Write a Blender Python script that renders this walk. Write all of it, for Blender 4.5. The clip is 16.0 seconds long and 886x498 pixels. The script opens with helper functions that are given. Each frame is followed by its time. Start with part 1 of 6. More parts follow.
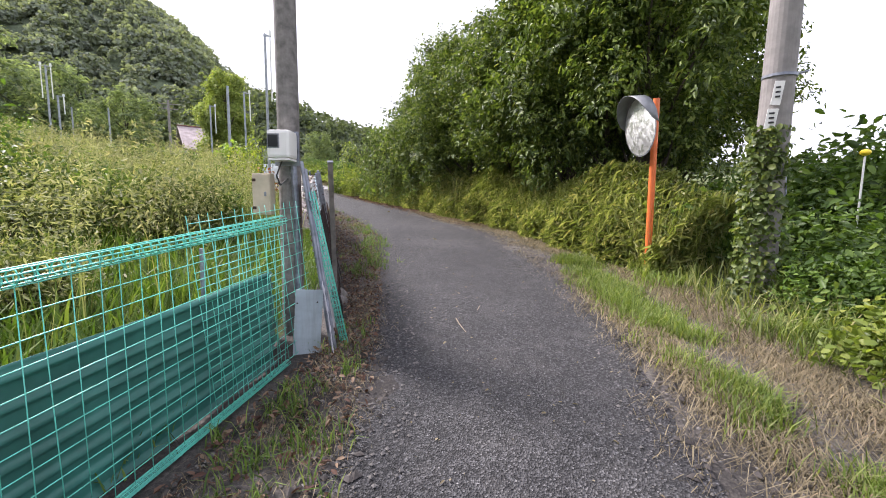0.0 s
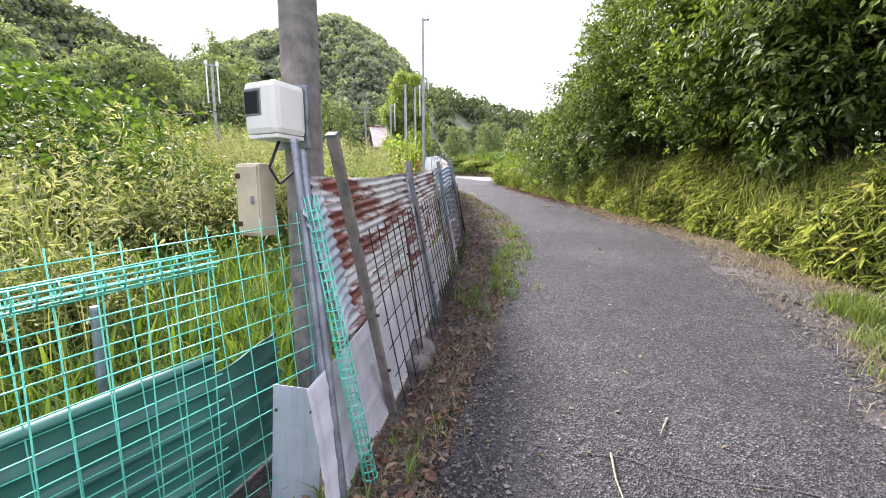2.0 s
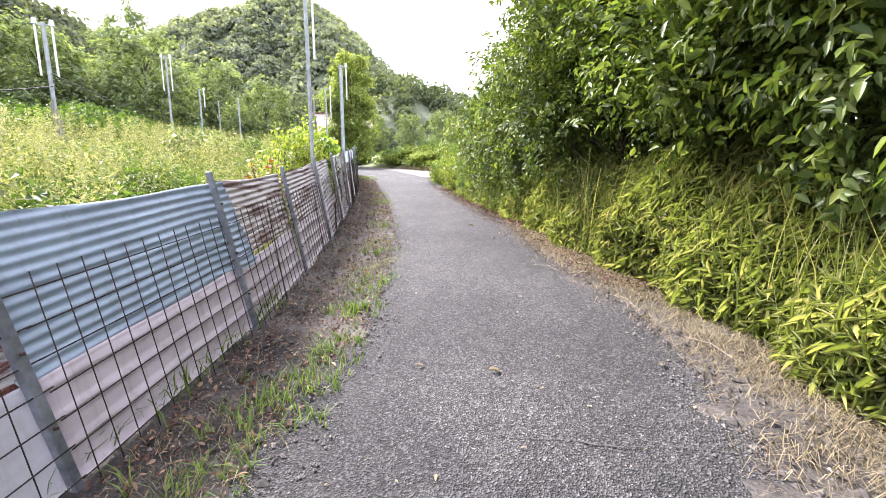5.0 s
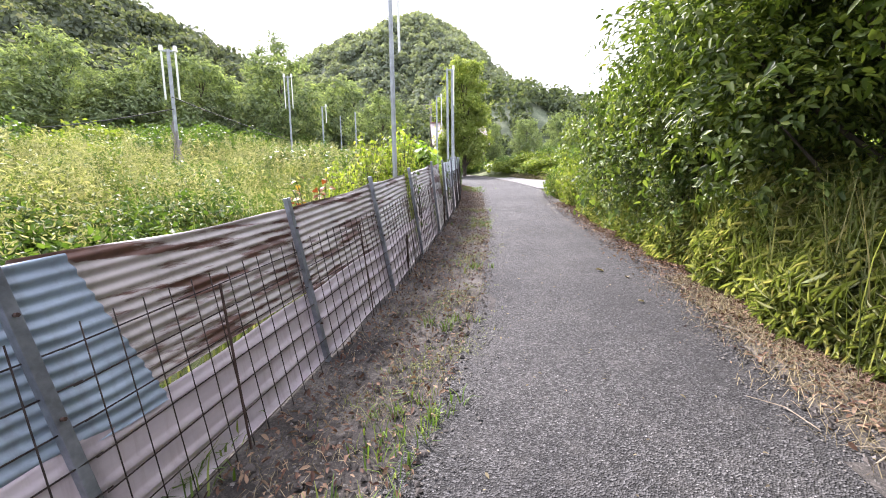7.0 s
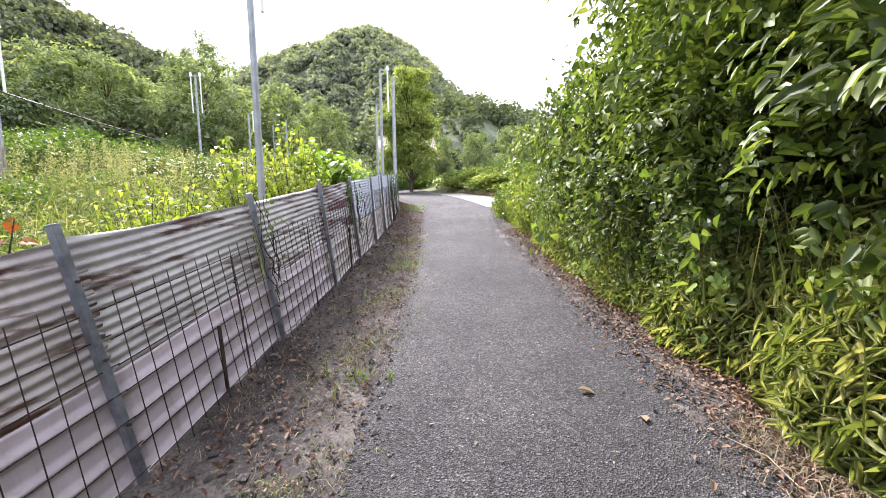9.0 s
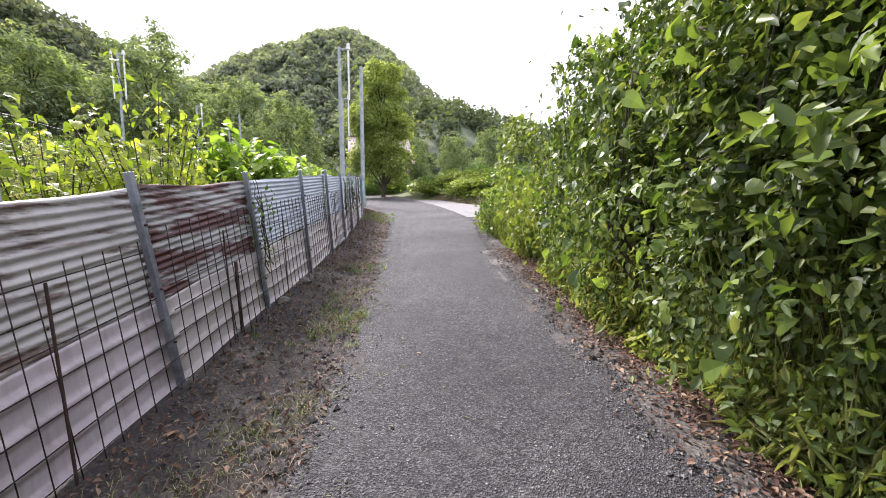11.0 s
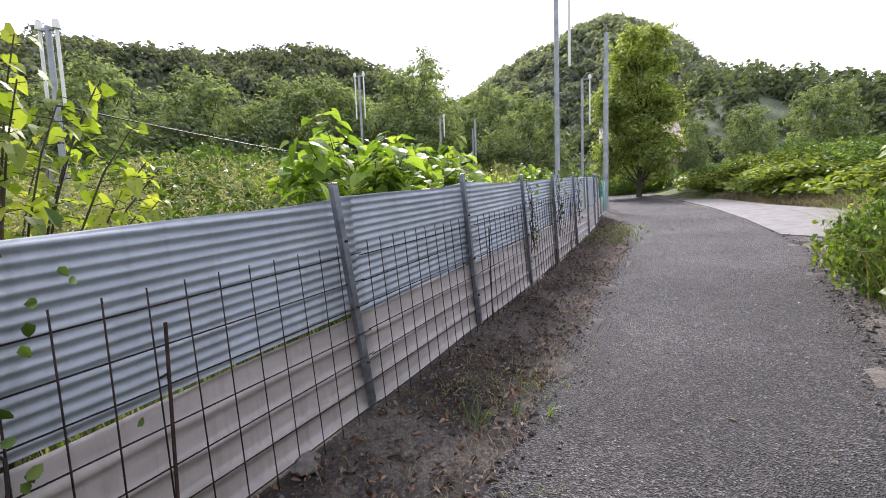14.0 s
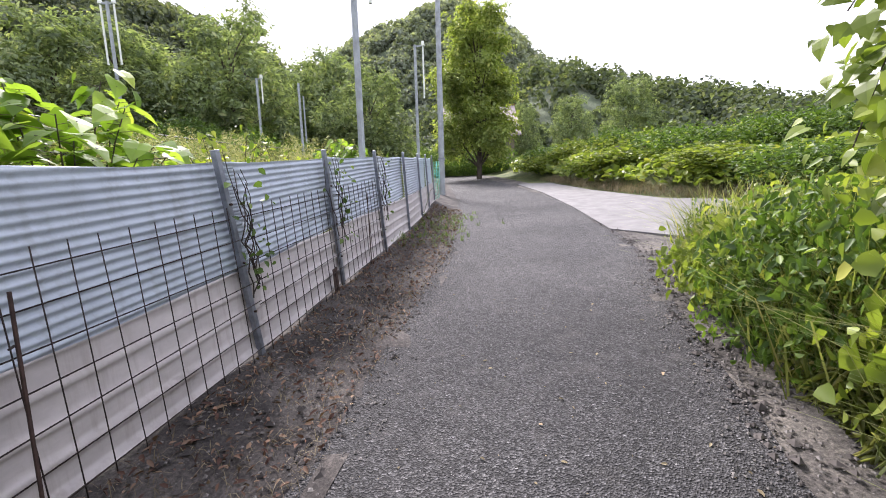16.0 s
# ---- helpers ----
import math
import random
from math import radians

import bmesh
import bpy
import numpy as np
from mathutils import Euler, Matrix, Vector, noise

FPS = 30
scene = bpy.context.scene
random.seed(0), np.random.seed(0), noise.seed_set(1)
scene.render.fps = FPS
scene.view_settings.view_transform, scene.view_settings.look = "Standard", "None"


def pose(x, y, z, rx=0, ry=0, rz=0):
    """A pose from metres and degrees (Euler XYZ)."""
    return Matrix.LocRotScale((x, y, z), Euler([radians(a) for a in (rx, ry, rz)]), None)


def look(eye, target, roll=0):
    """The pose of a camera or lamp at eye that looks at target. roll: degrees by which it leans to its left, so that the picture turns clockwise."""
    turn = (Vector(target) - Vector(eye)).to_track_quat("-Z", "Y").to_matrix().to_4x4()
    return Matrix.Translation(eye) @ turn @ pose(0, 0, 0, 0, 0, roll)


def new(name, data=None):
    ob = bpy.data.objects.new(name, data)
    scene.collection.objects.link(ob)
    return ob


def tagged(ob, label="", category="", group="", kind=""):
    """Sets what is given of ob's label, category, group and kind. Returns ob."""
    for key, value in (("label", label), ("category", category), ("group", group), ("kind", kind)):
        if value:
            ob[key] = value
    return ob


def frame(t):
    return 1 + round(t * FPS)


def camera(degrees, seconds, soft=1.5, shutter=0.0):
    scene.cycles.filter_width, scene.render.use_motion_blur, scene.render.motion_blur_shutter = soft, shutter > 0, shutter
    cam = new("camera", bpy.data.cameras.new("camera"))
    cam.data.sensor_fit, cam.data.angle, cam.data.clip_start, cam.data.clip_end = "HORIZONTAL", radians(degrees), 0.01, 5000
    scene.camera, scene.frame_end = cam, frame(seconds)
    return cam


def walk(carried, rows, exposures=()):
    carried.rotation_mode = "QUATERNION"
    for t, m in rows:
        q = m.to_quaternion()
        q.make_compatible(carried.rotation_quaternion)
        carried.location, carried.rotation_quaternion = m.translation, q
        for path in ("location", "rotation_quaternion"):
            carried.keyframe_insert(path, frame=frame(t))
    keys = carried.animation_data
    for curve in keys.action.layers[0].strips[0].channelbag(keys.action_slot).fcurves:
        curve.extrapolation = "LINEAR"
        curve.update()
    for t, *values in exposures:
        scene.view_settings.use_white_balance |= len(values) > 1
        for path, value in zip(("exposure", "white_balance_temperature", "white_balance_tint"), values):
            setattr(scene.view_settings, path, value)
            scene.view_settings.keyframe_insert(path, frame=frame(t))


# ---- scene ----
cam = camera(93.3, 16.0, 1.0)
PATH = [
    (0, (0.075, 0.261, 1.575), (0.033, 2.248, 1.349), 0.6),
    (0.5, (0.107, 0.834, 1.619), (-0.181, 2.797, 1.366), 0.2),
    (1, (0.205, 1.344, 1.639), (-0.341, 3.25, 1.376), 0.2),
    (1.5, (0.109, 1.853, 1.661), (-0.65, 3.683, 1.385), -0.1),
    (2, (0.173, 2.387, 1.666), (-0.652, 4.188, 1.392), -0.1),
    (2.5, (0.19, 2.999, 1.75), (-0.596, 4.818, 1.479), 0.1),
    (3, (0.158, 3.656, 1.79), (-0.538, 5.511, 1.518), -0.2),
    (5.3, (0.342, 6.883, 2.189), (-0.341, 8.734, 1.856), 0.1),
    (5.5, (0.271, 7.153, 2.23), (-0.49, 8.971, 1.89), -0.0),
    (6, (-0.056, 7.726, 2.297), (-1.029, 9.439, 1.956), -0.4),
    (6.5, (-0.297, 8.312, 2.332), (-1.414, 9.94, 2.013), -0.5),
    (7, (-0.539, 8.932, 2.375), (-1.699, 10.536, 2.087), -0.7),
    (7.5, (-0.743, 9.622, 2.404), (-1.871, 11.25, 2.131), -0.7),
    (8, (-0.944, 10.351, 2.486), (-2.016, 12.018, 2.222), -0.6),
    (8.5, (-1.263, 11.047, 2.545), (-2.284, 12.748, 2.296), -0.6),
    (9, (-1.593, 11.829, 2.625), (-2.576, 13.555, 2.397), -0.7),
    (9.2, (-1.799, 12.106, 2.601), (-2.766, 13.844, 2.386), -0.5),
    (11.3, (-3.188, 15.004, 2.793), (-4.07, 16.788, 2.591), 0.1),
    (11.5, (-3.342, 15.307, 2.859), (-4.234, 17.086, 2.655), 0.1),
    (12, (-3.624, 16.052, 2.889), (-4.565, 17.805, 2.684), 0.0),
    (12.5, (-4.075, 16.697, 2.963), (-5.167, 18.36, 2.758), -0.3),
    (13, (-4.403, 17.337, 3.004), (-5.765, 18.788, 2.803), -0.9),
    (13.5, (-4.787, 17.889, 3.058), (-6.404, 19.049, 2.863), -1.6),
    (14, (-5.003, 18.56, 3.073), (-6.739, 19.536, 2.887), -1.9),
    (14.5, (-5.347, 19.174, 3.103), (-7.079, 20.156, 2.911), -1.9),
    (15, (-5.653, 19.861, 3.126), (-7.285, 20.996, 2.91), -1.9),
    (15.5, (-5.996, 20.493, 3.184), (-7.458, 21.831, 2.916), -1.3),
    (16, (-6.371, 21.191, 3.245), (-7.679, 22.672, 2.937), -1.5),
]
EXPOSURES = tuple((t, stops, 6110, 23) for t, stops in ((0, 0.98), (0.5, 0.98), (1, 1.18), (2.5, 1.50), (5.5, 2.0), (6, 1.90), (7.5, 1.62), (8.5, 1.78), (9, 1.66), (11.5, 1.27), (12.5, 1.32), (14.5, 0.80), (15.5, 0.90), (16, 1.12)))
walk(cam, [(t, look(eye, target, roll)) for t, eye, target, roll in PATH], EXPOSURES)

# ---- world and light ----
world = bpy.data.worlds.new("hazy_sky")
scene.world = world
world.use_nodes = True
SUN_EL, SUN_AZ = radians(44), radians(62)   # azimuth from +y towards -x
wn, wl = world.node_tree.nodes, world.node_tree.links
wn.clear()
w_out = wn.new("ShaderNodeOutputWorld")
w_bg = wn.new("ShaderNodeBackground")
sky = wn.new("ShaderNodeTexSky")
sky.sky_type = "NISHITA"
sky.sun_disc = False
sky.sun_elevation = SUN_EL
sky.sun_rotation = -SUN_AZ
sky.air_density, sky.dust_density, sky.ozone_density = 1.0, 2.0, 1.0
w_co = wn.new("ShaderNodeTexCoord")
w_map = wn.new("ShaderNodeMapping")
w_map.inputs["Scale"].default_value = (1.0, 1.0, 2.4)
w_noise = wn.new("ShaderNodeTexNoise")
w_noise.inputs["Scale"].default_value = 1.7
w_noise.inputs["Detail"].default_value = 6
w_noise.inputs["Roughness"].default_value = 0.55
w_ramp = wn.new("ShaderNodeValToRGB")
w_ramp.color_ramp.elements[0].position, w_ramp.color_ramp.elements[0].color = 0.30, (0.50, 0.50, 0.50, 1)
w_ramp.color_ramp.elements[1].position, w_ramp.color_ramp.elements[1].color = 0.62, (0.95, 0.95, 0.95, 1)
w_mix = wn.new("ShaderNodeMixRGB")
w_mix.inputs[2].default_value = (8.6, 8.75, 9.0, 1)     # thin bright cloud
wl.new(w_co.outputs["Generated"], w_map.inputs["Vector"])
wl.new(w_map.outputs["Vector"], w_noise.inputs["Vector"])
wl.new(w_noise.outputs["Fac"], w_ramp.inputs["Fac"])
wl.new(w_ramp.outputs["Color"], w_mix.inputs[0])
wl.new(sky.outputs["Color"], w_mix.inputs[1])
wl.new(w_mix.outputs["Color"], w_bg.inputs["Color"])
w_bg.inputs["Strength"].default_value = 0.105
wl.new(w_bg.outputs["Background"], w_out.inputs["Surface"])

sun_data = bpy.data.lights.new("sun", "SUN")
sun_data.energy, sun_data.angle, sun_data.color = 4.4, radians(13), (1.0, 0.95, 0.85)
sun = new("sun", sun_data)
sun.matrix_world = look((-math.sin(SUN_AZ) * math.cos(SUN_EL) * 60, math.cos(SUN_AZ) * math.cos(SUN_EL) * 60, math.sin(SUN_EL) * 60), (0, 0, 0))

RNG = np.random.default_rng(7)


# ---- materials ----
def nodes_of(name):
    m = bpy.data.materials.new(name)
    m.use_nodes = True
    nt = m.node_tree
    return m, nt, nt.nodes["Principled BSDF"]


def add(nt, kind, **values):
    n = nt.nodes.new(kind)
    for key, value in values.items():
        n.inputs[key].default_value = value
    return n


def ramp(nt, fac, stops):
    n = nt.nodes.new("ShaderNodeValToRGB")
    while len(n.color_ramp.elements) < len(stops):
        n.color_ramp.elements.new(0.5)
    for e, (p, c) in zip(n.color_ramp.elements, stops):
        e.position, e.color = p, (*c, 1)
    nt.links.new(fac, n.inputs["Fac"])
    return n.outputs["Color"]


def noise_of(nt, scale, detail=5, rough=0.6, stretch=(1, 1, 1), coord="Object", shift=False):
    tc = nt.nodes.new("ShaderNodeTexCoord")
    mp = nt.nodes.new("ShaderNodeMapping")
    mp.inputs["Scale"].default_value = stretch
    n = add(nt, "ShaderNodeTexNoise", Scale=scale, Detail=detail, Roughness=rough)
    if shift:
        oi = nt.nodes.new("ShaderNodeObjectInfo")
        mul = nt.nodes.new("ShaderNodeMath")
        mul.operation = "MULTIPLY"
        mul.inputs[1].default_value = 37.0
        nt.links.new(oi.outputs["Random"], mul.inputs[0])
        nt.links.new(mul.outputs[0], mp.inputs["Location"])
    nt.links.new(tc.outputs[coord], mp.inputs["Vector"])
    nt.links.new(mp.outputs["Vector"], n.inputs["Vector"])
    return n.outputs["Fac"]


def mix(nt, fac, a, b, how="MIX"):
    n = nt.nodes.new("ShaderNodeMixRGB")
    n.blend_type = how
    for sock, v in zip(n.inputs, (fac, a, b)):
        if isinstance(v, (int, float)):
            sock.default_value = v
        elif isinstance(v, tuple):
            sock.default_value = (*v, 1)
        else:
            nt.links.new(v, sock)
    return n.outputs["Color"]


def bump(nt, bsdf, height, strength=0.4, distance=0.01):
    b = add(nt, "ShaderNodeBump", Strength=strength, Distance=distance)
    nt.links.new(height, b.inputs["Height"])
    nt.links.new(b.outputs["Normal"], bsdf.inputs["Normal"])


def leaf_material(name, dark, mid, light, translucent=0.35, rough=0.45):
    """Leaves that differ one from another; a little light comes through them."""
    m, nt, bsdf = nodes_of(name)
    geo = nt.nodes.new("ShaderNodeNewGeometry")
    old = (min(1, light[0] * 1.25), light[1] * 1.08, light[2] * 1.1)
    col = ramp(nt, geo.outputs["Random Per Island"], [(0.0, dark), (0.5, mid), (0.94, light), (1.0, old)])
    patch = ramp(nt, noise_of(nt, 0.8, 3), [(0.3, (0.72, 0.72, 0.72)), (0.7, (1.15, 1.15, 1.1))])
    col = mix(nt, 1.0, col, patch, "MULTIPLY")
    nt.links.new(col, bsdf.inputs["Base Color"])
    bsdf.inputs["Roughness"].default_value = rough
    bsdf.inputs["Specular IOR Level"].default_value = 0.35
    tr = nt.nodes.new("ShaderNodeBsdfTranslucent")
    nt.links.new(mix(nt, 1.0, col, (1.25, 1.3, 0.55), "MULTIPLY"), tr.inputs["Color"])
    ms = nt.nodes.new("ShaderNodeMixShader")
    ms.inputs[0].default_value = translucent
    nt.links.new(bsdf.outputs[0], ms.inputs[1])
    nt.links.new(tr.outputs[0], ms.inputs[2])
    nt.links.new(ms.outputs[0], nt.nodes["Material Output"].inputs["Surface"])
    return m


def plain(name, color, rough=0.6, metal=0.0, var=0.12, scale=8.0, bumpy=0.1):
    m, nt, bsdf = nodes_of(name)
    f = noise_of(nt, scale, 6)
    lo = tuple(c * (1 - var * 2) for c in color)
    hi = tuple(min(1, c * (1 + var)) for c in color)
    nt.links.new(ramp(nt, f, [(0.3, lo), (0.7, hi)]), bsdf.inputs["Base Color"])
    bsdf.inputs["Roughness"].default_value = rough
    bsdf.inputs["Metallic"].default_value = metal
    if bumpy:
        bump(nt, bsdf, noise_of(nt, scale * 12, 4), bumpy, 0.004)
    return m


def sheet_material(name, paint, rust, amount, spread=0.10, rough=0.5, streak=(0.5, 0.5, 5.0)):
    """Painted or galvanised sheet with rust that runs along its ribs."""
    m, nt, bsdf = nodes_of(name)
    f = noise_of(nt, 1.6, 8, 0.66, streak, shift=True)
    g = noise_of(nt, 14, 5, 0.6)
    base = ramp(nt, noise_of(nt, 2.2, 6, 0.6, (1, 1, 3), shift=True), [(0.3, tuple(c * 0.72 for c in paint)), (0.7, paint)])
    base = mix(nt, ramp(nt, g, [(0.35, (0.22, 0.22, 0.22)), (0.6, (0, 0, 0))]), base, tuple(c * 0.6 for c in paint))
    drip = ramp(nt, noise_of(nt, 3.0, 6, 0.65, (5, 5, 0.45), shift=True), [(0.50, (0, 0, 0)), (0.72, (0.55, 0.55, 0.55))])
    base = mix(nt, drip, base, tuple(c * k for c, k in zip(paint, (0.50, 0.46, 0.42))))
    mask = ramp(nt, f, [(amount, (0, 0, 0)), (amount + spread, (1, 1, 1))])
    rcol = ramp(nt, noise_of(nt, 9, 5), [(0.3, tuple(c * 0.5 for c in rust)), (0.7, rust)])
    nt.links.new(mix(nt, mask, base, rcol), bsdf.inputs["Base Color"])
    bsdf.inputs["Roughness"].default_value = rough
    bsdf.inputs["Specular IOR Level"].default_value = 0.4
    bump(nt, bsdf, noise_of(nt, 60, 4), 0.12, 0.003)
    return m


def asphalt_material():
    m, nt, bsdf = nodes_of("asphalt")
    big = noise_of(nt, 0.55, 6, 0.62)
    mid = noise_of(nt, 5, 5, 0.6)
    tc = nt.nodes.new("ShaderNodeTexCoord")
    vor = add(nt, "ShaderNodeTexVoronoi", Scale=95.0)
    nt.links.new(tc.outputs["Object"], vor.inputs["Vector"])
    stone = ramp(nt, vor.outputs["Color"], [(0.0, (0.004, 0.004, 0.004)), (0.40, (0.018, 0.018, 0.0178)), (0.70, (0.056, 0.056, 0.0555)), (0.90, (0.115, 0.115, 0.114)), (1.0, (0.27, 0.269, 0.265))])
    worn = ramp(nt, big, [(0.34, (0.72, 0.70, 0.72)), (0.50, (1.0, 0.98, 1.0)), (0.68, (1.5, 1.46, 1.45))])
    col = mix(nt, 1.0, stone, worn, "MULTIPLY")
    dust = ramp(nt, mid, [(0.52, (0, 0, 0)), (0.75, (0.35, 0.35, 0.35))])
    col = mix(nt, dust, col, (0.105, 0.098, 0.092))
    nt.links.new(col, bsdf.inputs["Base Color"])
    bsdf.inputs["Roughness"].default_value = 0.82
    bump(nt, bsdf, vor.outputs["Distance"], 1.0, 0.014)
    return m


def soil_material(name, dark, mid, light, scale=6.0):
    m, nt, bsdf = nodes_of(name)
    a = noise_of(nt, scale * 0.25, 6, 0.65)
    b = noise_of(nt, scale * 7, 8, 0.78)
    col = ramp(nt, a, [(0.32, dark), (0.5, mid), (0.7, light)])
    col = mix(nt, 1.0, col, ramp(nt, b, [(0.34, (0.35, 0.35, 0.35)), (0.5, (0.95, 0.95, 0.95)), (0.66, (2.0, 1.95, 1.9))]), "MULTIPLY")
    nt.links.new(col, bsdf.inputs["Base Color"])
    bsdf.inputs["Roughness"].default_value = 0.95
    bump(nt, bsdf, b, 0.8, 0.014)
    return m


M_ASPHALT = asphalt_material()
M_VERGE = soil_material("dark_gravel_verge", (0.019, 0.0165, 0.015), (0.049, 0.043, 0.039), (0.135, 0.122, 0.108))
M_DRY = soil_material("dry_straw_verge", (0.032, 0.029, 0.026), (0.076, 0.069, 0.062), (0.17, 0.155, 0.132))
M_FIELD = soil_material("field_soil_and_moss", (0.045, 0.060, 0.018), (0.080, 0.105, 0.030), (0.15, 0.15, 0.06))
M_FOREST_FLOOR = soil_material("forest_floor", (0.055, 0.075, 0.042), (0.085, 0.110, 0.060), (0.12, 0.15, 0.085), 0.4)
M_CONCRETE = plain("pale_concrete", (0.17, 0.165, 0.16), 0.85, 0, 0.15, 3, 0.4)
M_STONE = plain("grey_stone", (0.17, 0.158, 0.145), 0.9, 0, 0.25, 9, 0.6)
M_POLEWOOD = plain("weathered_grey_pole", (0.195, 0.183, 0.167), 0.85, 0, 0.25, 14, 0.5)
M_POLECONC = plain("concrete_pole", (0.24, 0.225, 0.21), 0.85, 0, 0.15, 6, 0.3)
M_GALV = plain("galvanised_steel", (0.26, 0.28, 0.32), 0.45, 0.6, 0.25, 10, 0.1)
M_LAMPPOLE = plain("dull_steel_pole", (0.33, 0.36, 0.37), 0.5, 0.3, 0.15, 5, 0.1)
M_REBAR = plain("rusty_wire", (0.035, 0.024, 0.020), 0.8, 0.3, 0.3, 20, 0.2)
M_RUST = plain("rust_brown_steel", (0.060, 0.034, 0.026), 0.9, 0.1, 0.3, 14, 0.4)
M_TEAL = plain("teal_plastic_coat", (0.13, 0.60, 0.47), 0.4, 0, 0.12, 6, 0)
M_TEALSHEET = plain("dark_green_sheet", (0.034, 0.155, 0.125), 0.45, 0, 0.2, 3, 0.05)
M_WHITEBOX = plain("white_plastic", (0.72, 0.71, 0.66), 0.4, 0, 0.05, 4, 0.03)
M_BEIGE = plain("beige_enamel", (0.50, 0.43, 0.31), 0.55, 0, 0.12, 5, 0.05)
M_DARKGLASS = plain("dark_window", (0.02, 0.022, 0.025), 0.12, 0, 0.1, 5, 0)
M_ORANGE = plain("orange_paint", (0.72, 0.16, 0.035), 0.45, 0, 0.12, 6, 0.05)
M_TUBE = plain("white_tube", (0.75, 0.77, 0.70), 0.35, 0, 0.06, 4, 0)
M_CABLE = plain("black_cable", (0.02, 0.02, 0.02), 0.6, 0, 0.1, 5, 0)
M_HOOD = plain("grey_hood", (0.20, 0.21, 0.22), 0.5, 0.2, 0.15, 6, 0.1)
M_BARK = plain("bark", (0.075, 0.060, 0.045), 0.95, 0, 0.3, 9, 0.8)
M_YELLOW = plain("yellow_plastic", (0.85, 0.62, 0.02), 0.4, 0, 0.05, 6, 0)
M_ROOF = plain("faded_red_roof_sheet", (0.42, 0.35, 0.34), 0.7, 0, 0.2, 1.2, 0.1)
M_RIDGE = plain("red_ridge", (0.26, 0.10, 0.085), 0.7, 0, 0.2, 3, 0.1)
M_PLASTER = plain("brown_plaster", (0.24, 0.20, 0.165), 0.9, 0, 0.12, 2, 0.1)
M_PAPER = plain("white_plate", (0.70, 0.70, 0.66), 0.6, 0, 0.06, 9, 0)
M_STRAW = leaf_material("dry_straw", (0.10, 0.080, 0.048), (0.19, 0.155, 0.095), (0.32, 0.27, 0.175), 0.15, 0.8)
M_DEADLEAF = leaf_material("fallen_leaves", (0.065, 0.032, 0.024), (0.13, 0.070, 0.047), (0.27, 0.19, 0.13), 0.1, 0.8)

M_MIRROR, _nt, _b = nodes_of("scratched_mirror")
_b.inputs["Metallic"].default_value = 1.0
_f = noise_of(_nt, 7, 6, 0.7)
_nt.links.new(ramp(_nt, _f, [(0.52, (0.86, 0.87, 0.85)), (0.60, (0.50, 0.53, 0.46))]), _b.inputs["Base Color"])
_nt.links.new(ramp(_nt, noise_of(_nt, 22, 6, 0.7), [(0.4, (0.38, 0.38, 0.38)), (0.6, (0.7, 0.7, 0.7))]), _b.inputs["Roughness"])
bump(_nt, _b, noise_of(_nt, 45, 4), 0.25, 0.004)

M_S_WHITE = sheet_material("white_sheet_with_red_rust", (0.58, 0.575, 0.56), (0.20, 0.050, 0.034), 0.495, 0.07, 0.5, (1.3, 1.3, 7.0))
M_S_WHITELOW = sheet_material("white_painted_sheet", (0.57, 0.57, 0.61), (0.18, 0.05, 0.04), 0.69, 0.02, 0.45, (1.2, 1.2, 1.2))
M_S_BLUE = sheet_material("faded_blue_sheet", (0.36, 0.45, 0.545), (0.20, 0.13, 0.10), 0.72, 0.10, 0.42)
M_S_BROWN = sheet_material("grey_sheet_with_brown_rust", (0.58, 0.53, 0.51), (0.17, 0.085, 0.062), 0.51, 0.07, 0.5, (0.9, 0.9, 8.0))
M_S_GREY = sheet_material("weathered_grey_sheet", (0.58, 0.56, 0.54), (0.18, 0.11, 0.09), 0.54, 0.08, 0.5, (0.9, 0.9, 7.0))
M_S_DARKRUST = sheet_material("grey_sheet_with_dark_red_rust", (0.46, 0.45, 0.45), (0.105, 0.024, 0.020), 0.47, 0.06)
M_S_CLEAN = sheet_material("blue_grey_sheet", (0.50, 0.56, 0.625), (0.20, 0.16, 0.14), 0.74, 0.10, 0.40)
M_S_PALE = sheet_material("pale_blue_sheet", (0.50, 0.60, 0.66), (0.2, 0.16, 0.14), 0.8, 0.1, 0.4)
M_S_PINK = sheet_material("pinkish_white_sheet", (0.64, 0.565, 0.60), (0.28, 0.23, 0.21), 0.66, 0.16, 0.45, (1, 1, 3))
M_S_CREAM = sheet_material("cream_white_sheet", (0.62, 0.575, 0.555), (0.24, 0.20, 0.18), 0.62, 0.18, 0.5, (1, 1, 3))
M_S_PLATE = sheet_material("pale_grey_plate", (0.46, 0.54, 0.58), (0.3, 0.3, 0.3), 0.8, 0.1, 0.4)

L_TREE = leaf_material("broad_leaves", (0.046, 0.077, 0.017), (0.104, 0.156, 0.033), (0.235, 0.300, 0.076), 0.36, 0.46)
L_SASA = leaf_material("bamboo_grass_leaves", (0.100, 0.132, 0.034), (0.215, 0.255, 0.074), (0.40, 0.405, 0.19), 0.45, 0.45)
L_IVY = leaf_material("ivy_leaves", (0.052, 0.082, 0.022), (0.110, 0.160, 0.042), (0.225, 0.270, 0.085), 0.40, 0.48)
L_KUDZU = leaf_material("kudzu_leaves", (0.100, 0.142, 0.026), (0.185, 0.250, 0.045), (0.32, 0.375, 0.085), 0.45, 0.45)
# Ivy of the tall tree: sunlight put into the colour, brighter and yellower.
L_IVY_SUNLIT = leaf_material("sunlit_ivy", (0.145, 0.195, 0.050), (0.255, 0.325, 0.088), (0.40, 0.46, 0.16), 0.48, 0.5)
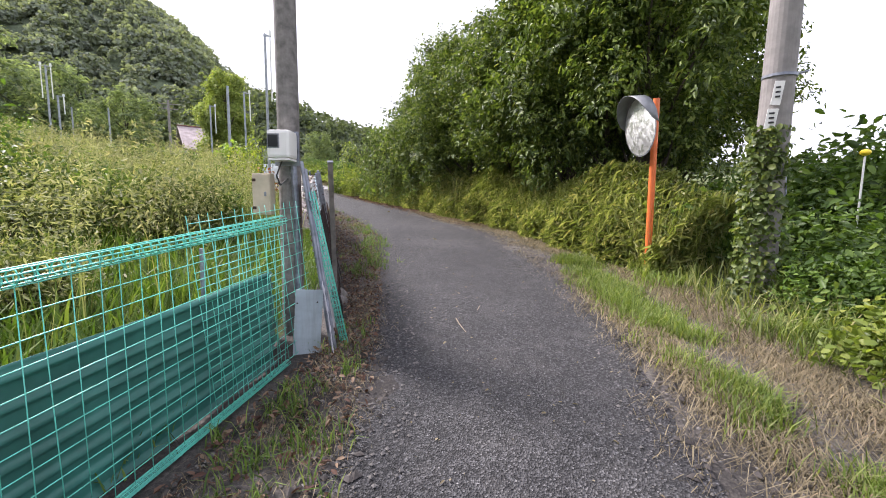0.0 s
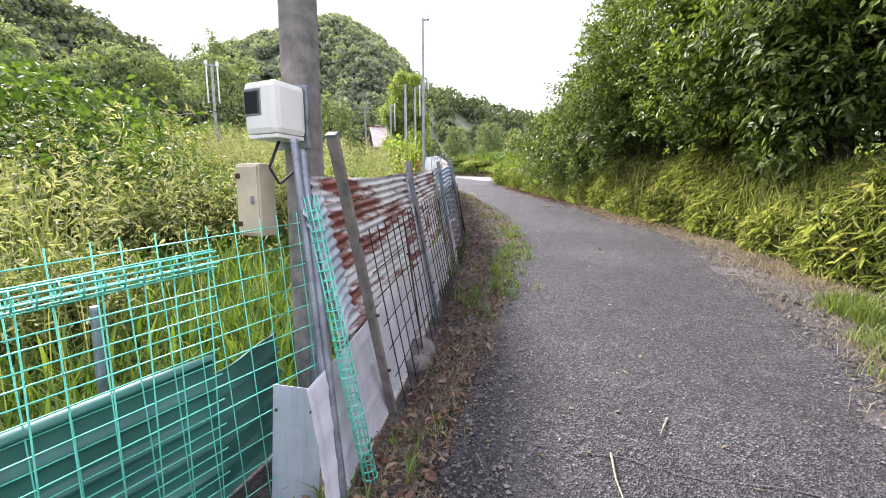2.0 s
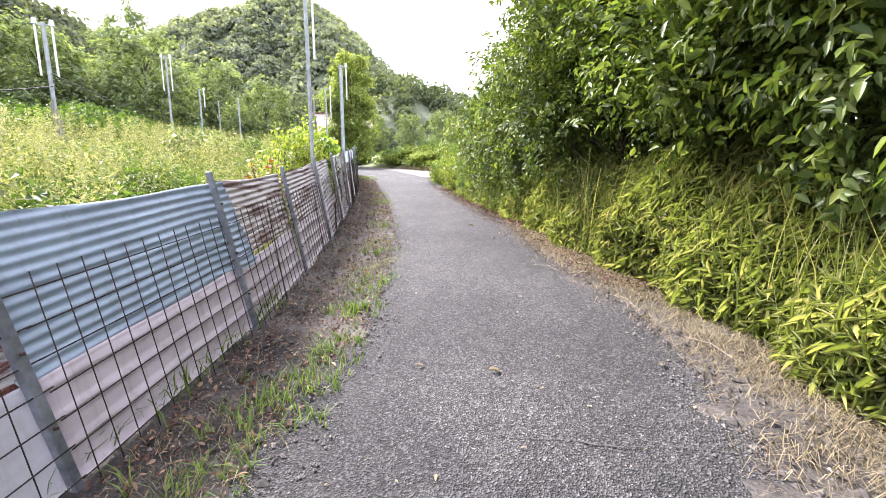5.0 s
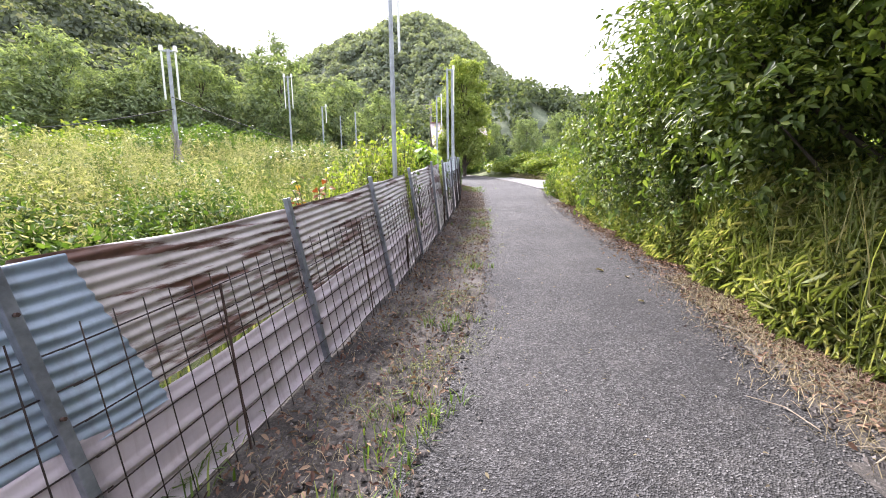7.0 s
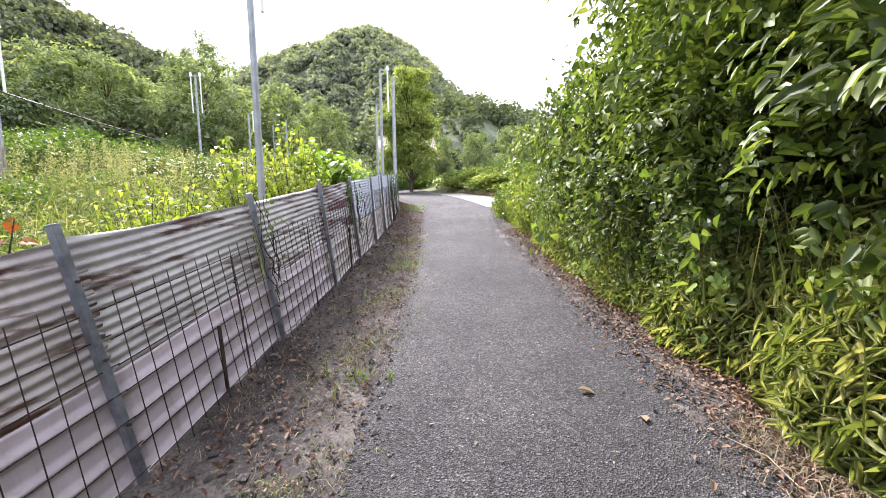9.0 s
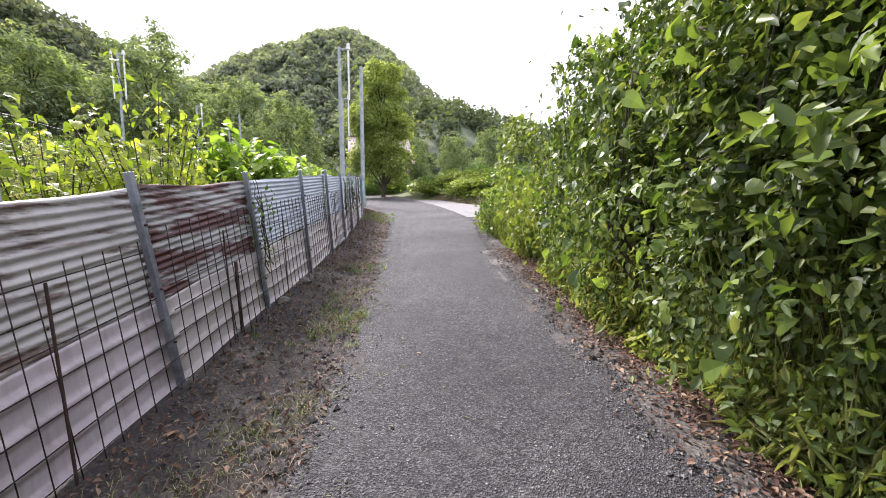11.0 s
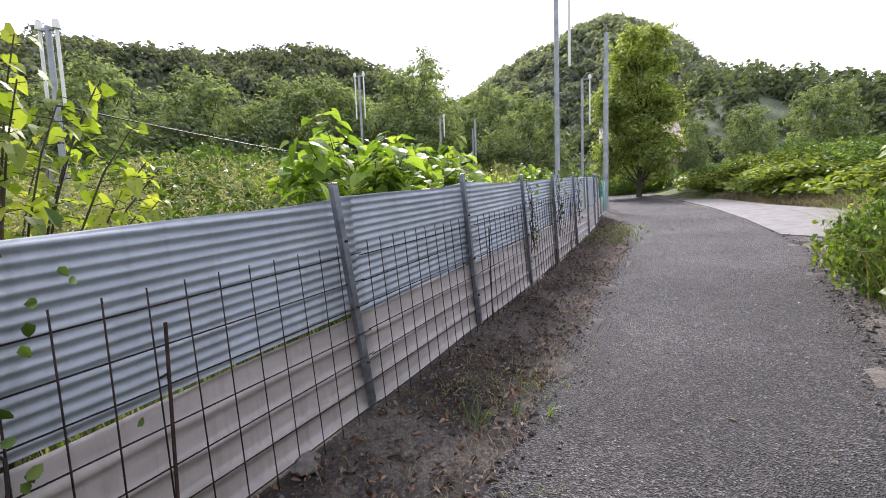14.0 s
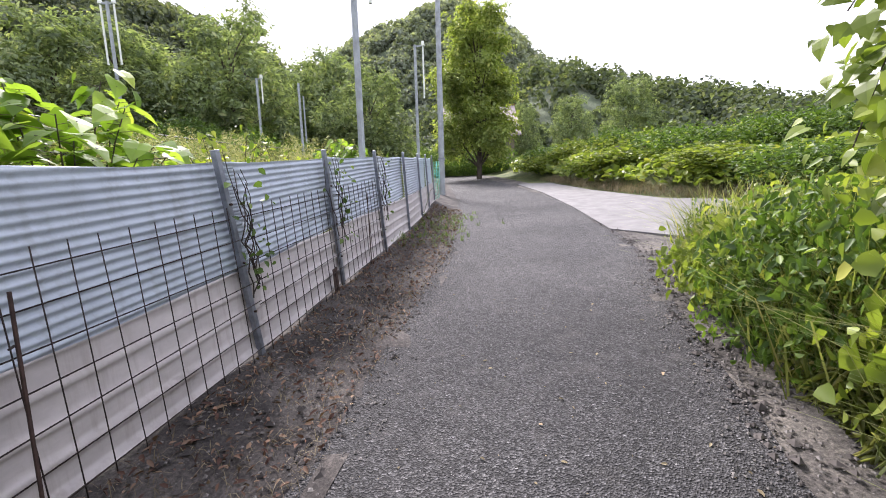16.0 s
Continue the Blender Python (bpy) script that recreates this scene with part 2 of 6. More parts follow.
L_GRASS = leaf_material("fresh_grass", (0.055, 0.105, 0.015), (0.105, 0.185, 0.028), (0.19, 0.26, 0.06), 0.35, 0.5)
L_BROAD = leaf_material("broad_creeper_leaves", (0.060, 0.105, 0.022), (0.120, 0.190, 0.040), (0.24, 0.33, 0.075), 0.40, 0.36)
L_VERGEGRASS = leaf_material("verge_grass_blades", (0.085, 0.135, 0.022), (0.165, 0.235, 0.045), (0.29, 0.34, 0.11), 0.40, 0.5)
L_PLUME = leaf_material("pale_weed_plumes", (0.22, 0.235, 0.115), (0.33, 0.335, 0.19), (0.46, 0.45, 0.29), 0.35, 0.8)
L_WEED = leaf_material("tall_yellowing_weeds", (0.080, 0.112, 0.032), (0.160, 0.190, 0.070), (0.33, 0.34, 0.18), 0.42, 0.6)
L_SHRUB = leaf_material("shrub_leaves", (0.045, 0.085, 0.018), (0.090, 0.160, 0.030), (0.165, 0.25, 0.055), 0.4, 0.5)
# Distance haze is put into these leaf colours: paler, greyer, less contrast.
L_FAR_HAZE = leaf_material("haze_paled_forest_leaves", (0.165, 0.190, 0.158), (0.225, 0.260, 0.208), (0.300, 0.340, 0.270), 0.4, 0.9)
# Leaves of the farther trees, lightened in colour as if seen through haze.
L_HILL_HAZE = leaf_material("haze_paled_tree_leaves", (0.135, 0.175, 0.105), (0.210, 0.268, 0.150), (0.315, 0.380, 0.210), 0.4, 0.85)
# West hill greens are greyed in the colour itself to stand for haze.
L_WESTHILL_HAZE = leaf_material("haze_greyed_hill_leaves", (0.085, 0.105, 0.080), (0.130, 0.155, 0.112), (0.195, 0.225, 0.155), 0.35, 0.9)
L_BRIGHT = leaf_material("bright_sapling_leaves", (0.105, 0.185, 0.022), (0.195, 0.320, 0.040), (0.33, 0.45, 0.085), 0.50, 0.50)
L_RED = leaf_material("red_orange_leaves", (0.16, 0.030, 0.018), (0.26, 0.085, 0.025), (0.36, 0.24, 0.05), 0.35, 0.5)
L_YVINE = leaf_material("yellow_green_vine_leaves", (0.130, 0.190, 0.025), (0.235, 0.315, 0.040), (0.38, 0.43, 0.085), 0.50, 0.45)
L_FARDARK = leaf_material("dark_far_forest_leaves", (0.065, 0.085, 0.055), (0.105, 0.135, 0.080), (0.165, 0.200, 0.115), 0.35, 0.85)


# ---- mesh helpers ----
def mesh_of(name, verts, faces, material, smooth=False):
    me = bpy.data.meshes.new(name)
    me.from_pydata([tuple(v) for v in verts], [], faces)
    me.materials.append(material)
    if smooth:
        me.polygons.foreach_set("use_smooth", [True] * len(me.polygons))
    me.update()
    return me


def quads_mesh(name, verts, quads, material):
    """A mesh from numpy arrays: verts (n, 3) and quads (m, 4)."""
    me = bpy.data.meshes.new(name)
    me.vertices.add(len(verts))
    me.vertices.foreach_set("co", np.asarray(verts, dtype=np.float32).ravel())
    me.loops.add(quads.size)
    me.loops.foreach_set("vertex_index", quads.astype(np.int32).ravel())
    me.polygons.add(len(quads))
    me.polygons.foreach_set("loop_start", np.arange(0, quads.size, 4, dtype=np.int32))
    me.update(calc_edges=True)
    me.materials.append(material)
    return me


def part(name, bm, material, parent, label=""):
    me = bpy.data.meshes.new(name)
    bm.to_mesh(me)
    bm.free()
    me.materials.append(material)
    ob = new(name, me)
    ob.parent = parent
    return tagged(ob, label)


def part_mesh(name, me, parent, label=""):
    ob = new(name, me)
    ob.parent = parent
    return tagged(ob, label)


def thing(name, place, label, category, group="", kind=""):
    e = new(name)
    e.empty_display_size = 0.1
    e.matrix_world = place if isinstance(place, Matrix) else Matrix.Translation(place)
    return tagged(e, label, category, group, kind)


def box_into(bm, size, centre=(0, 0, 0), turn=None, bevel=0.0):
    r = bmesh.ops.create_cube(bm, size=1.0)
    vs = r["verts"]
    bmesh.ops.scale(bm, vec=size, verts=vs)
    if bevel:
        es = list({e for v in vs for e in v.link_edges})
        r = bmesh.ops.bevel(bm, geom=es, offset=bevel, segments=2, affect="EDGES", profile=0.6)
        vs = list({v for f in r["faces"] for v in f.verts} | {v for v in vs if v.is_valid})
    if turn is not None:
        bmesh.ops.transform(bm, matrix=turn, verts=vs)
    bmesh.ops.translate(bm, vec=centre, verts=vs)


def tube_into(bm, a, b, r1, r2=None, sides=8):
    a, b = Vector(a), Vector(b)
    r2 = r1 if r2 is None else r2
    d = b - a
    q = d.to_track_quat("Z", "Y").to_matrix().to_4x4()
    m = Matrix.Translation((a + b) / 2) @ q
    bmesh.ops.create_cone(bm, cap_ends=True, segments=sides, radius1=r1, radius2=r2, depth=d.length, matrix=m)


def chain_into(bm, pts, r1, r2, sides=7):
    n = len(pts) - 1
    for i in range(n):
        tube_into(bm, pts[i], pts[i + 1], r1 + (r2 - r1) * i / n, r1 + (r2 - r1) * (i + 1) / n, sides)


def wires_mesh(name, segments, radius, material):
    """Many thin straight wires, each a four-sided bar."""
    verts, quads = [], []
    for a, b in segments:
        a, b = np.array(a, float), np.array(b, float)
        d = (b - a) / max(1e-6, np.linalg.norm(b - a))
        u = np.cross(d, (0.31, 0.17, 0.93) if abs(d[2]) < 0.9 else (1, 0.1, 0))
        u /= np.linalg.norm(u)
        v = np.cross(d, u)
        k = len(verts)
        for p in (a, b):
            verts += [p + radius * u, p + radius * v, p - radius * u, p - radius * v]
        quads += [(k + i, k + (i + 1) % 4, k + 4 + (i + 1) % 4, k + 4 + i) for i in range(4)]
        quads += [(k + 3, k + 2, k + 1, k), (k + 4, k + 5, k + 6, k + 7)]
    return quads_mesh(name, np.array(verts), np.array(quads), material)


def leaves_mesh(name, place, normal, length, width, material, rng, along=None, droop=0.25, fold=0.22):
    """Leaves of six corners in two halves folded along the rib. place, normal: (n, 3); length: (n,)."""
    n = len(place)
    nz = normal / np.maximum(1e-6, np.linalg.norm(normal, axis=1))[:, None]
    if along is None:
        along = rng.normal(size=(n, 3))
    along = along - nz * np.sum(along * nz, axis=1)[:, None]
    along /= np.maximum(1e-6, np.linalg.norm(along, axis=1))[:, None]
    side = np.cross(nz, along)
    L, W = length[:, None], (length * width)[:, None] / 2
    base = place - along * L * 0.5
    tip = place + along * L * 0.5 - nz * L * droop
    a1 = base + along * L * 0.30 + nz * L * 0.02
    a2 = base + along * L * 0.68 - nz * L * droop * 0.35
    up = nz * W * fold
    verts = np.stack([base, a1 + side * W + up, a2 + side * W * 0.8 + up, tip, a2 - side * W * 0.8 + up, a1 - side * W + up], axis=1).reshape(-1, 3)
    k = np.arange(n)[:, None] * 6
    quads = np.concatenate([k + np.array([[0, 1, 2, 3]]), k + np.array([[0, 3, 4, 5]])])
    return quads_mesh(name, verts, quads, material)


def heart_mesh(name, place, normal, length, width, material, rng, along, droop=0.25):
    """Broad heart-shaped leaves: two lobes at the stalk, rounded flanks, a drooping tip."""
    n = len(place)
    nz = normal / np.maximum(1e-6, np.linalg.norm(normal, axis=1))[:, None]
    along = along - nz * np.sum(along * nz, axis=1)[:, None]
    along /= np.maximum(1e-6, np.linalg.norm(along, axis=1))[:, None]
    side = np.cross(nz, along)
    L = length[:, None]

    def at(u, v, w):
        return place + along * L * (u - 0.45) + side * L * width * v + nz * L * w

    rows = [at(0, 0, -0.02), at(0.40, 0, -0.06), at(1.0, 0, -droop)]
    for s in (-1, 1):
        rows += [at(-0.10, 0.27 * s, 0.0), at(0.16, 0.50 * s, 0.03), at(0.46, 0.42 * s, -0.01), at(0.74, 0.21 * s, -droop * 0.5)]
    verts = np.stack(rows, axis=1).reshape(-1, 3)
    k = np.arange(n)[:, None] * 11
    quads = np.concatenate([k + np.array([f]) for f in ([0, 3, 4, 1], [1, 4, 5, 6], [0, 1, 8, 7], [1, 10, 9, 8])])
    tris = np.concatenate([k + np.array([[1, 6, 2]]), k + np.array([[1, 2, 10]])])
    me = bpy.data.meshes.new(name)
    me.from_pydata(verts.tolist(), [], quads.tolist() + tris.tolist())
    me.materials.append(material)
    return me


def blob_points(rng, blobs, count, shell=0.35):
    """Points and outward normals in the outer shell of several ellipsoids (x, y, z, rx, ry, rz)."""
    blobs = np.array(blobs, float)
    area = (blobs[:, 3] * blobs[:, 4] + blobs[:, 3] * blobs[:, 5] + blobs[:, 4] * blobs[:, 5])
    which = rng.choice(len(blobs), count, p=area / area.sum())
    d = rng.normal(size=(count, 3))
    d /= np.linalg.norm(d, axis=1)[:, None]
    r = 1 - shell * rng.random(count) ** 1.4 + rng.normal(size=count) * 0.06
    b = blobs[which]
    return b[:, :3] + d * b[:, 3:] * r[:, None], d


def jitter(normal, rng, amount=0.7, up=0.3):
    v = normal + rng.normal(size=normal.shape) * amount
    v[:, 2] += up
    return v


# ---- plan: ground, road and fence lines ----
SLOPE = 0.0785
ROAD_L = ((-40, -1.2), (-8, -0.75), (2.1, -0.56), (3.0, -0.52), (5.4, -0.87), (7.8, -1.30), (9.6, -1.60), (11.6, -2.40), (13.4, -3.20), (15.0, -4.05), (17.4, -5.40), (19.0, -6.30),
          (21.2, -7.70), (24.0, -9.40), (26.4, -10.9), (30.0, -13.5), (34.0, -16.9), (39.0, -21.5), (46.0, -28.5), (60.0, -44.0))
ROAD_R = ((-40, 1.0), (-8, 1.2), (2.1, 1.38), (2.5, 1.48), (4.1, 1.67), (6.3, 1.60), (8.0, 1.42), (9.7, 1.15), (10.7, 0.80), (13.0, -0.45), (14.5, -1.0), (15.4, -1.55), (16.7, -2.40), (18.9, -3.75),
          (20.2, -4.50), (22.8, -5.90), (25.0, -7.0), (27.6, -8.15), (29.0, -9.0), (34.0, -12.6), (39.0, -17.4), (46.0, -24.5), (60.0, -40.0))
HEDGE = ((-40, 3.0), (2.0, 2.9), (6.5, 2.9), (7.8, 2.35), (10.2, 1.65), (11.6, 0.95), (13.6, -0.25), (14.6, -0.75), (15.5, -1.2), (16.2, -1.7), (17.3, -2.3), (19.1, -3.35), (21.7, -4.75), (23.7, -5.85), (25.0, -6.6), (27.0, -7.4), (29.0, -8.0), (34.0, -11.5), (39.0, -16.3), (46.0, -23.4), (60.0, -38.8))
POSTS = ((-1.13, 4.41, 1.50), (-1.53, 5.88, 1.47), (-2.06, 7.58, 1.46), (-2.66, 9.40, 1.47), (-3.47, 11.17, 1.44), (-4.27, 12.91, 1.50), (-5.17, 14.66, 1.50), (-6.03, 16.34, 1.54), (-6.86, 17.85, 1.52),
         (-7.76, 19.47, 1.57), (-8.68, 21.02, 1.61), (-9.65, 22.60, 1.58), (-10.66, 24.13, 1.60), (-11.63, 25.68, 1.60), (-12.68, 27.25, 1.58), (-13.80, 28.80, 1.56), (-14.95, 30.30, 1.54), (-16.15, 31.85, 1.52))


def along_y(table, y):
    t = np.array(table)
    return np.interp(y, t[:, 0], t[:, 1])


FENCE_Y = ((-40, -2.6), (-3, -2.0), (2.07, -1.43), (3.55, -1.19)) + tuple((p[1], p[0]) for p in POSTS) + ((39, -22.3), (46, -29.3), (60, -44.8))


def bank_foot(x):
    """Where the overgrown bank beyond the side drive begins."""
    return np.interp(x, (-40, -22, -16, -12.5, -9.5, -6, 5, 40), (66, 46.5, 40.4, 36.8, 34.4, 33.9, 34.6, 36))


def ground_z(x, y):
    """Height of the ground: the road climbs evenly; the field rises to the west, the east falls away."""
    x, y = np.asarray(x, float), np.asarray(y, float)
    base = SLOPE * np.clip(y, -8, 70)
    west = np.maximum(0, along_y(FENCE_Y, y) - x)
    west_rise = 0.125 * np.clip(west - 1.8, 0, 20) + 0.05 * np.clip(west - 21.8, 0, 60)
    east = np.maximum(0, x - along_y(HEDGE, y))
    fall = np.clip((14 - y) / 14, 0, 1)
    east_fall = -0.22 * np.clip(east - 1.0, 0, 14) * fall + 0.10 * np.clip(east, 0, 6) * (1 - fall) * np.clip((28 - y) / 3, 0, 1)
    verge = np.clip((along_y(ROAD_L, y) - x) / np.maximum(0.3, along_y(ROAD_L, y) - along_y(FENCE_Y, y)), 0, 1)
    west_rise = west_rise + 0.17 * np.clip((y - 12.0) / 6.0, 0, 1) * verge * verge * (3 - 2 * verge)
    far = 0.32 * np.clip(y - bank_foot(x) - 0.2, 0, 2.6) * np.clip((x - along_y(ROAD_R, y) - 0.8) / 1.5, 0, 1)
    return base + west_rise + east_fall + far


def on_ground(x, y, dz=0.0):
    return Vector((x, y, float(ground_z(x, y)) + dz))


# ---- ground, road, verges ----
def strip(name, left, right, ys, cols, dz, material, label, rough=0.0, wave=0.0):
    """A band of ground between two lines."""
    verts, faces = [], []
    for j, y in enumerate(ys):
        a, b = float(along_y(left, y)), float(along_y(right, y))
        a += wave * noise.noise((y * 1.3, 1.7, 0)) + 0.5 * wave * noise.noise((y * 4.1, 5.7, 0))
        b += wave * noise.noise((y * 1.3, 9.1, 0)) + 0.5 * wave * noise.noise((y * 4.1, 3.3, 0))
        for i in range(cols + 1):
            x = a + (b - a) * i / cols
            z = float(ground_z(x, y)) + dz + rough * noise.noise((x * 2.1, y * 2.1, 0.3))
            verts.append((x, y, z))
    for j in range(len(ys) - 1):
        for i in range(cols):
            k = j * (cols + 1) + i
            faces.append((k, k + 1, k + cols + 2, k + cols + 1))
    return tagged(new(name, mesh_of(name, verts, faces, material, True)), label, name.split("_")[0], "", "structure")


def ground_sheet():
    xs = np.concatenate([np.linspace(-900, -90, 12), np.linspace(-80, -30, 26), np.linspace(-29, 14, 130), np.linspace(16, 60, 16), np.linspace(80, 900, 12)])
    ys = np.concatenate([np.linspace(-900, -60, 10), np.linspace(-50, -6, 14), np.linspace(-5, 45, 150), np.linspace(47, 100, 20), np.linspace(120, 900, 12)])
    X, Y = np.meshgrid(xs, ys)
    Z = ground_z(X, Y) - 0.05
    bumps = np.array([[0.10 * noise.noise((x * 0.5, y * 0.5, 2)) for x in xs] for y in ys])
    inside = (X > along_y(FENCE_Y, Y) - 0.6) & (X < along_y(HEDGE, Y) + 0.3)
    Z = Z + np.where(inside, -0.03, bumps)
    nx = len(xs)
    verts = np.stack([X, Y, Z], axis=-1).reshape(-1, 3)
    k = (np.arange(len(ys) - 1)[:, None] * nx + np.arange(nx - 1)[None, :]).reshape(-1, 1)
    me = quads_mesh("ground", verts, k + np.array([[0, 1, nx + 1, nx]]), M_FIELD)
    return tagged(new("ground", me), "grassy brown field soil rising to the west", "ground", "", "structure")


ground_sheet()
YS = np.concatenate([np.linspace(-40, -6, 12), np.linspace(-5, 44, 200), np.linspace(45, 60, 8)])
strip("road", ROAD_L, ROAD_R, YS, 14, 0.012, M_ASPHALT, "worn grey asphalt lane climbing between fence and hedge", 0.008, 0.10)
VERGE_L = tuple((y, x - 0.35) for y, x in FENCE_Y)
VERGE_LR = tuple((y, x + 0.25) for y, x in ROAD_L)
strip("verge_west", VERGE_L, VERGE_LR, YS, 10, 0.0, M_VERGE, "dark gravelly verge below the sheet fence", 0.045)
VERGE_RL = tuple((y, x - 0.25) for y, x in ROAD_R)
VERGE_RR = tuple((y, x + 0.4) for y, x in HEDGE)
strip("verge_east", VERGE_RL, VERGE_RR, YS, 10, 0.0, M_DRY, "verge of dry straw and grey gravel by the hedge", 0.045)

# pale concrete side drive
def side_drive():
    bm = bmesh.new()
    ring = [(-17.6, 39.6), (-14.0, 35.6), (-11.2, 32.0), (-9.2, 29.2), (-7.6, 28.8), (-4.5, 30.0), (-1.0, 31.5), (-1.0, 34.0), (-6.0, 33.6), (-9.5, 34.0), (-12.5, 36.4), (-16.0, 40.0)]
    vs = [bm.verts.new((x, y, SLOPE * y + 0.035)) for x, y in ring]
    f = bm.faces.new(vs)
    r = bmesh.ops.extrude_face_region(bm, geom=[f])
    bmesh.ops.translate(bm, vec=(0, 0, -0.12), verts=[v for v in r["geom"] if isinstance(v, bmesh.types.BMVert)])
    bmesh.ops.recalc_face_normals(bm, faces=bm.faces)
    me = bpy.data.meshes.new("pavement")
    bm.to_mesh(me)
    bm.free()
    me.materials.append(M_CONCRETE)
    tagged(new("pavement", me), "pale concrete side drive joining the lane", "pavement", "", "structure")


side_drive()

# ---- mountains ----
def hill(name, az0, az1, profile, r_near, r_far, material, label, steps=70, rings=16, drop=1.0):
    """A wooded hillside: a ridge whose height follows the profile (azimuth, elevation in degrees)."""
    verts, quads = [], []
    cx, cy, cz = -3.0, 12.0, 2.4
    for i in range(steps + 1):
        az = az0 + (az1 - az0) * i / steps
        el = float(along_y(profile, az))
        top = r_far * math.tan(radians(max(0.5, el - drop)))
        for j in range(rings + 1):
            s = j / rings
            r = r_near + (r_far - r_near) * s
            h = top * (math.sin(s * math.pi / 2) ** 1.25)
            h *= 1 + 0.16 * noise.noise((az * 0.13, s * 3.0, 4.0)) * (1 - s) * 2
            a = radians(az)
            verts.append((cx - math.sin(a) * r, cy + math.cos(a) * r, cz - 1.0 + h + (1 - s) * 1.0))
    for i in range(steps):
        for j in range(rings):
            k = i * (rings + 1) + j
            quads.append((k, k + 1, k + rings + 2, k + rings + 1))
    ob = new(name, quads_mesh(name, np.array(verts), np.array(quads), material))
    tagged(ob, label, "mountain", "", "structure")
    return np.array(verts).reshape(steps + 1, rings + 1, 3)


def woods(name, grid, count, radius, leaf, per, material, label, rng):
    """Far woods on a hillside: uneven crowns made of many leaf clumps."""
    n, m = grid.shape[0] - 1, grid.shape[1] - 1
    i, j = rng.random(count) * n, (rng.random(count) ** 0.85) * m
    edge = rng.random(count) < 0.16
    j = np.where(edge, m - 0.02 * m * rng.random(count), j)
    i0, j0 = np.minimum(i.astype(int), n - 1), np.minimum(j.astype(int), m - 1)
    a, b = (i - i0)[:, None], (j - j0)[:, None]
    p = grid[i0, j0] * (1 - a) * (1 - b) + grid[i0 + 1, j0] * a * (1 - b) + grid[i0, j0 + 1] * (1 - a) * b + grid[i0 + 1, j0 + 1] * a * b
    rad = radius * (0.6 + 0.8 * rng.random(count)) * (0.55 + 0.45 * j / m)
    c = np.repeat(p, per, axis=0)
    rr = np.repeat(rad, per)[:, None]
    d = rng.normal(size=(count * per, 3))
    d /= np.linalg.norm(d, axis=1)[:, None]
    d[:, 2] = np.abs(d[:, 2]) * 1.25 - 0.25
    lump = 0.75 + 0.35 * rng.random((count * per, 1))
    place = c + d * rr * lump * np.array([1, 1, 1.1]) + np.array([0, 0, 0.35]) * rr
    size = leaf * (0.6 + 0.8 * rng.random(count * per)) * (0.6 + 0.4 * rr[:, 0] / radius)
    me = leaves_mesh(name, place, jitter(d, rng, 0.55, 0.25), size, 0.8, material, rng)
    return tagged(new(name, me), label, "woods", "", "stuff")


PEAK = ((20, 9), (24, 12.4), (28, 15.0), (31, 17.6), (33, 19.1), (36, 21.0), (38, 21.6), (40, 21.3), (44, 20.0), (48, 18.7), (51, 17.3), (54, 15.8), (57, 14.4), (62, 12), (70, 10))
LEFT = ((50, 8.0), (54, 11.5), (57, 13.8), (60, 15.7), (64, 17.0), (70, 19.4), (74, 19.9), (80, 19.3), (86, 18.5), (92, 18.3), (99, 18.3), (105, 17.2), (120, 16), (140, 13), (160, 8))
RIGHT = ((-180, 4), (-100, 4.0), (-60, 4.0), (-45, 4.2), (-41, 5.4), (-38, 4.8), (-20, 6.0), (0, 7.5), (8, 9.2), (11, 10.2), (16, 11.3), (22, 13.3), (26, 14.0), (31, 13.0), (36, 11.0), (42, 9.0))
g_peak = hill("mountain_far", 18, 72, PEAK, 120, 330, M_FOREST_FLOOR, "conical wooded mountain in haze", 70, 20, 2.6)
g_left = hill("mountain_west", 48, 165, LEFT, 62, 150, M_FOREST_FLOOR, "wooded hillside above the field", 80, 14, 3.0)
g_right = hill("mountain_east", -180, 42, RIGHT, 75, 150, M_FOREST_FLOOR, "dark wooded ridge behind the lane", 110, 12, 2.4)
# leaf colour here carries the mountain's haze
woods("far_woods", g_peak, 2000, 5.2, 1.55, 120, L_FAR_HAZE, "mixed green woods covering the conical mountain, paled for haze", RNG)
woods("west_woods", g_left, 1700, 3.8, 0.95, 130, L_WESTHILL_HAZE, "dense green woods on the hillside, greyed for haze", RNG)
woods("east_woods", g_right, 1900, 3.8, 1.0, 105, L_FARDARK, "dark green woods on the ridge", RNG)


# ---- fence of sheets, posts and wire ----
FENCE_LEAN = (8.5, 9.0, 9.0, 9.0, 8.5, 8.0, 6.5, 5.0, 3.8, 3.2, 2.5, 2.0, 2.0, 2.0, 2.0, 2.0, 2.0)      # degrees towards the field, bay by bay

def bay_frame(i):
    """Matrix with x along the bay, y to the field, z up, and the bay's length."""
    x0, y0, h0 = POSTS[i]
    x1, y1, h1 = POSTS[i + 1]
    a, b = on_ground(x0, y0), on_ground(x1, y1)
    d = b - a
    m = Matrix.Translation(a) @ Matrix.Rotation(math.atan2(d.y, d.x), 4, "Z") @ Matrix.Rotation(radians(-FENCE_LEAN[i]), 4, "X")
    return m, math.hypot(d.x, d.y), d.z, h0, h1


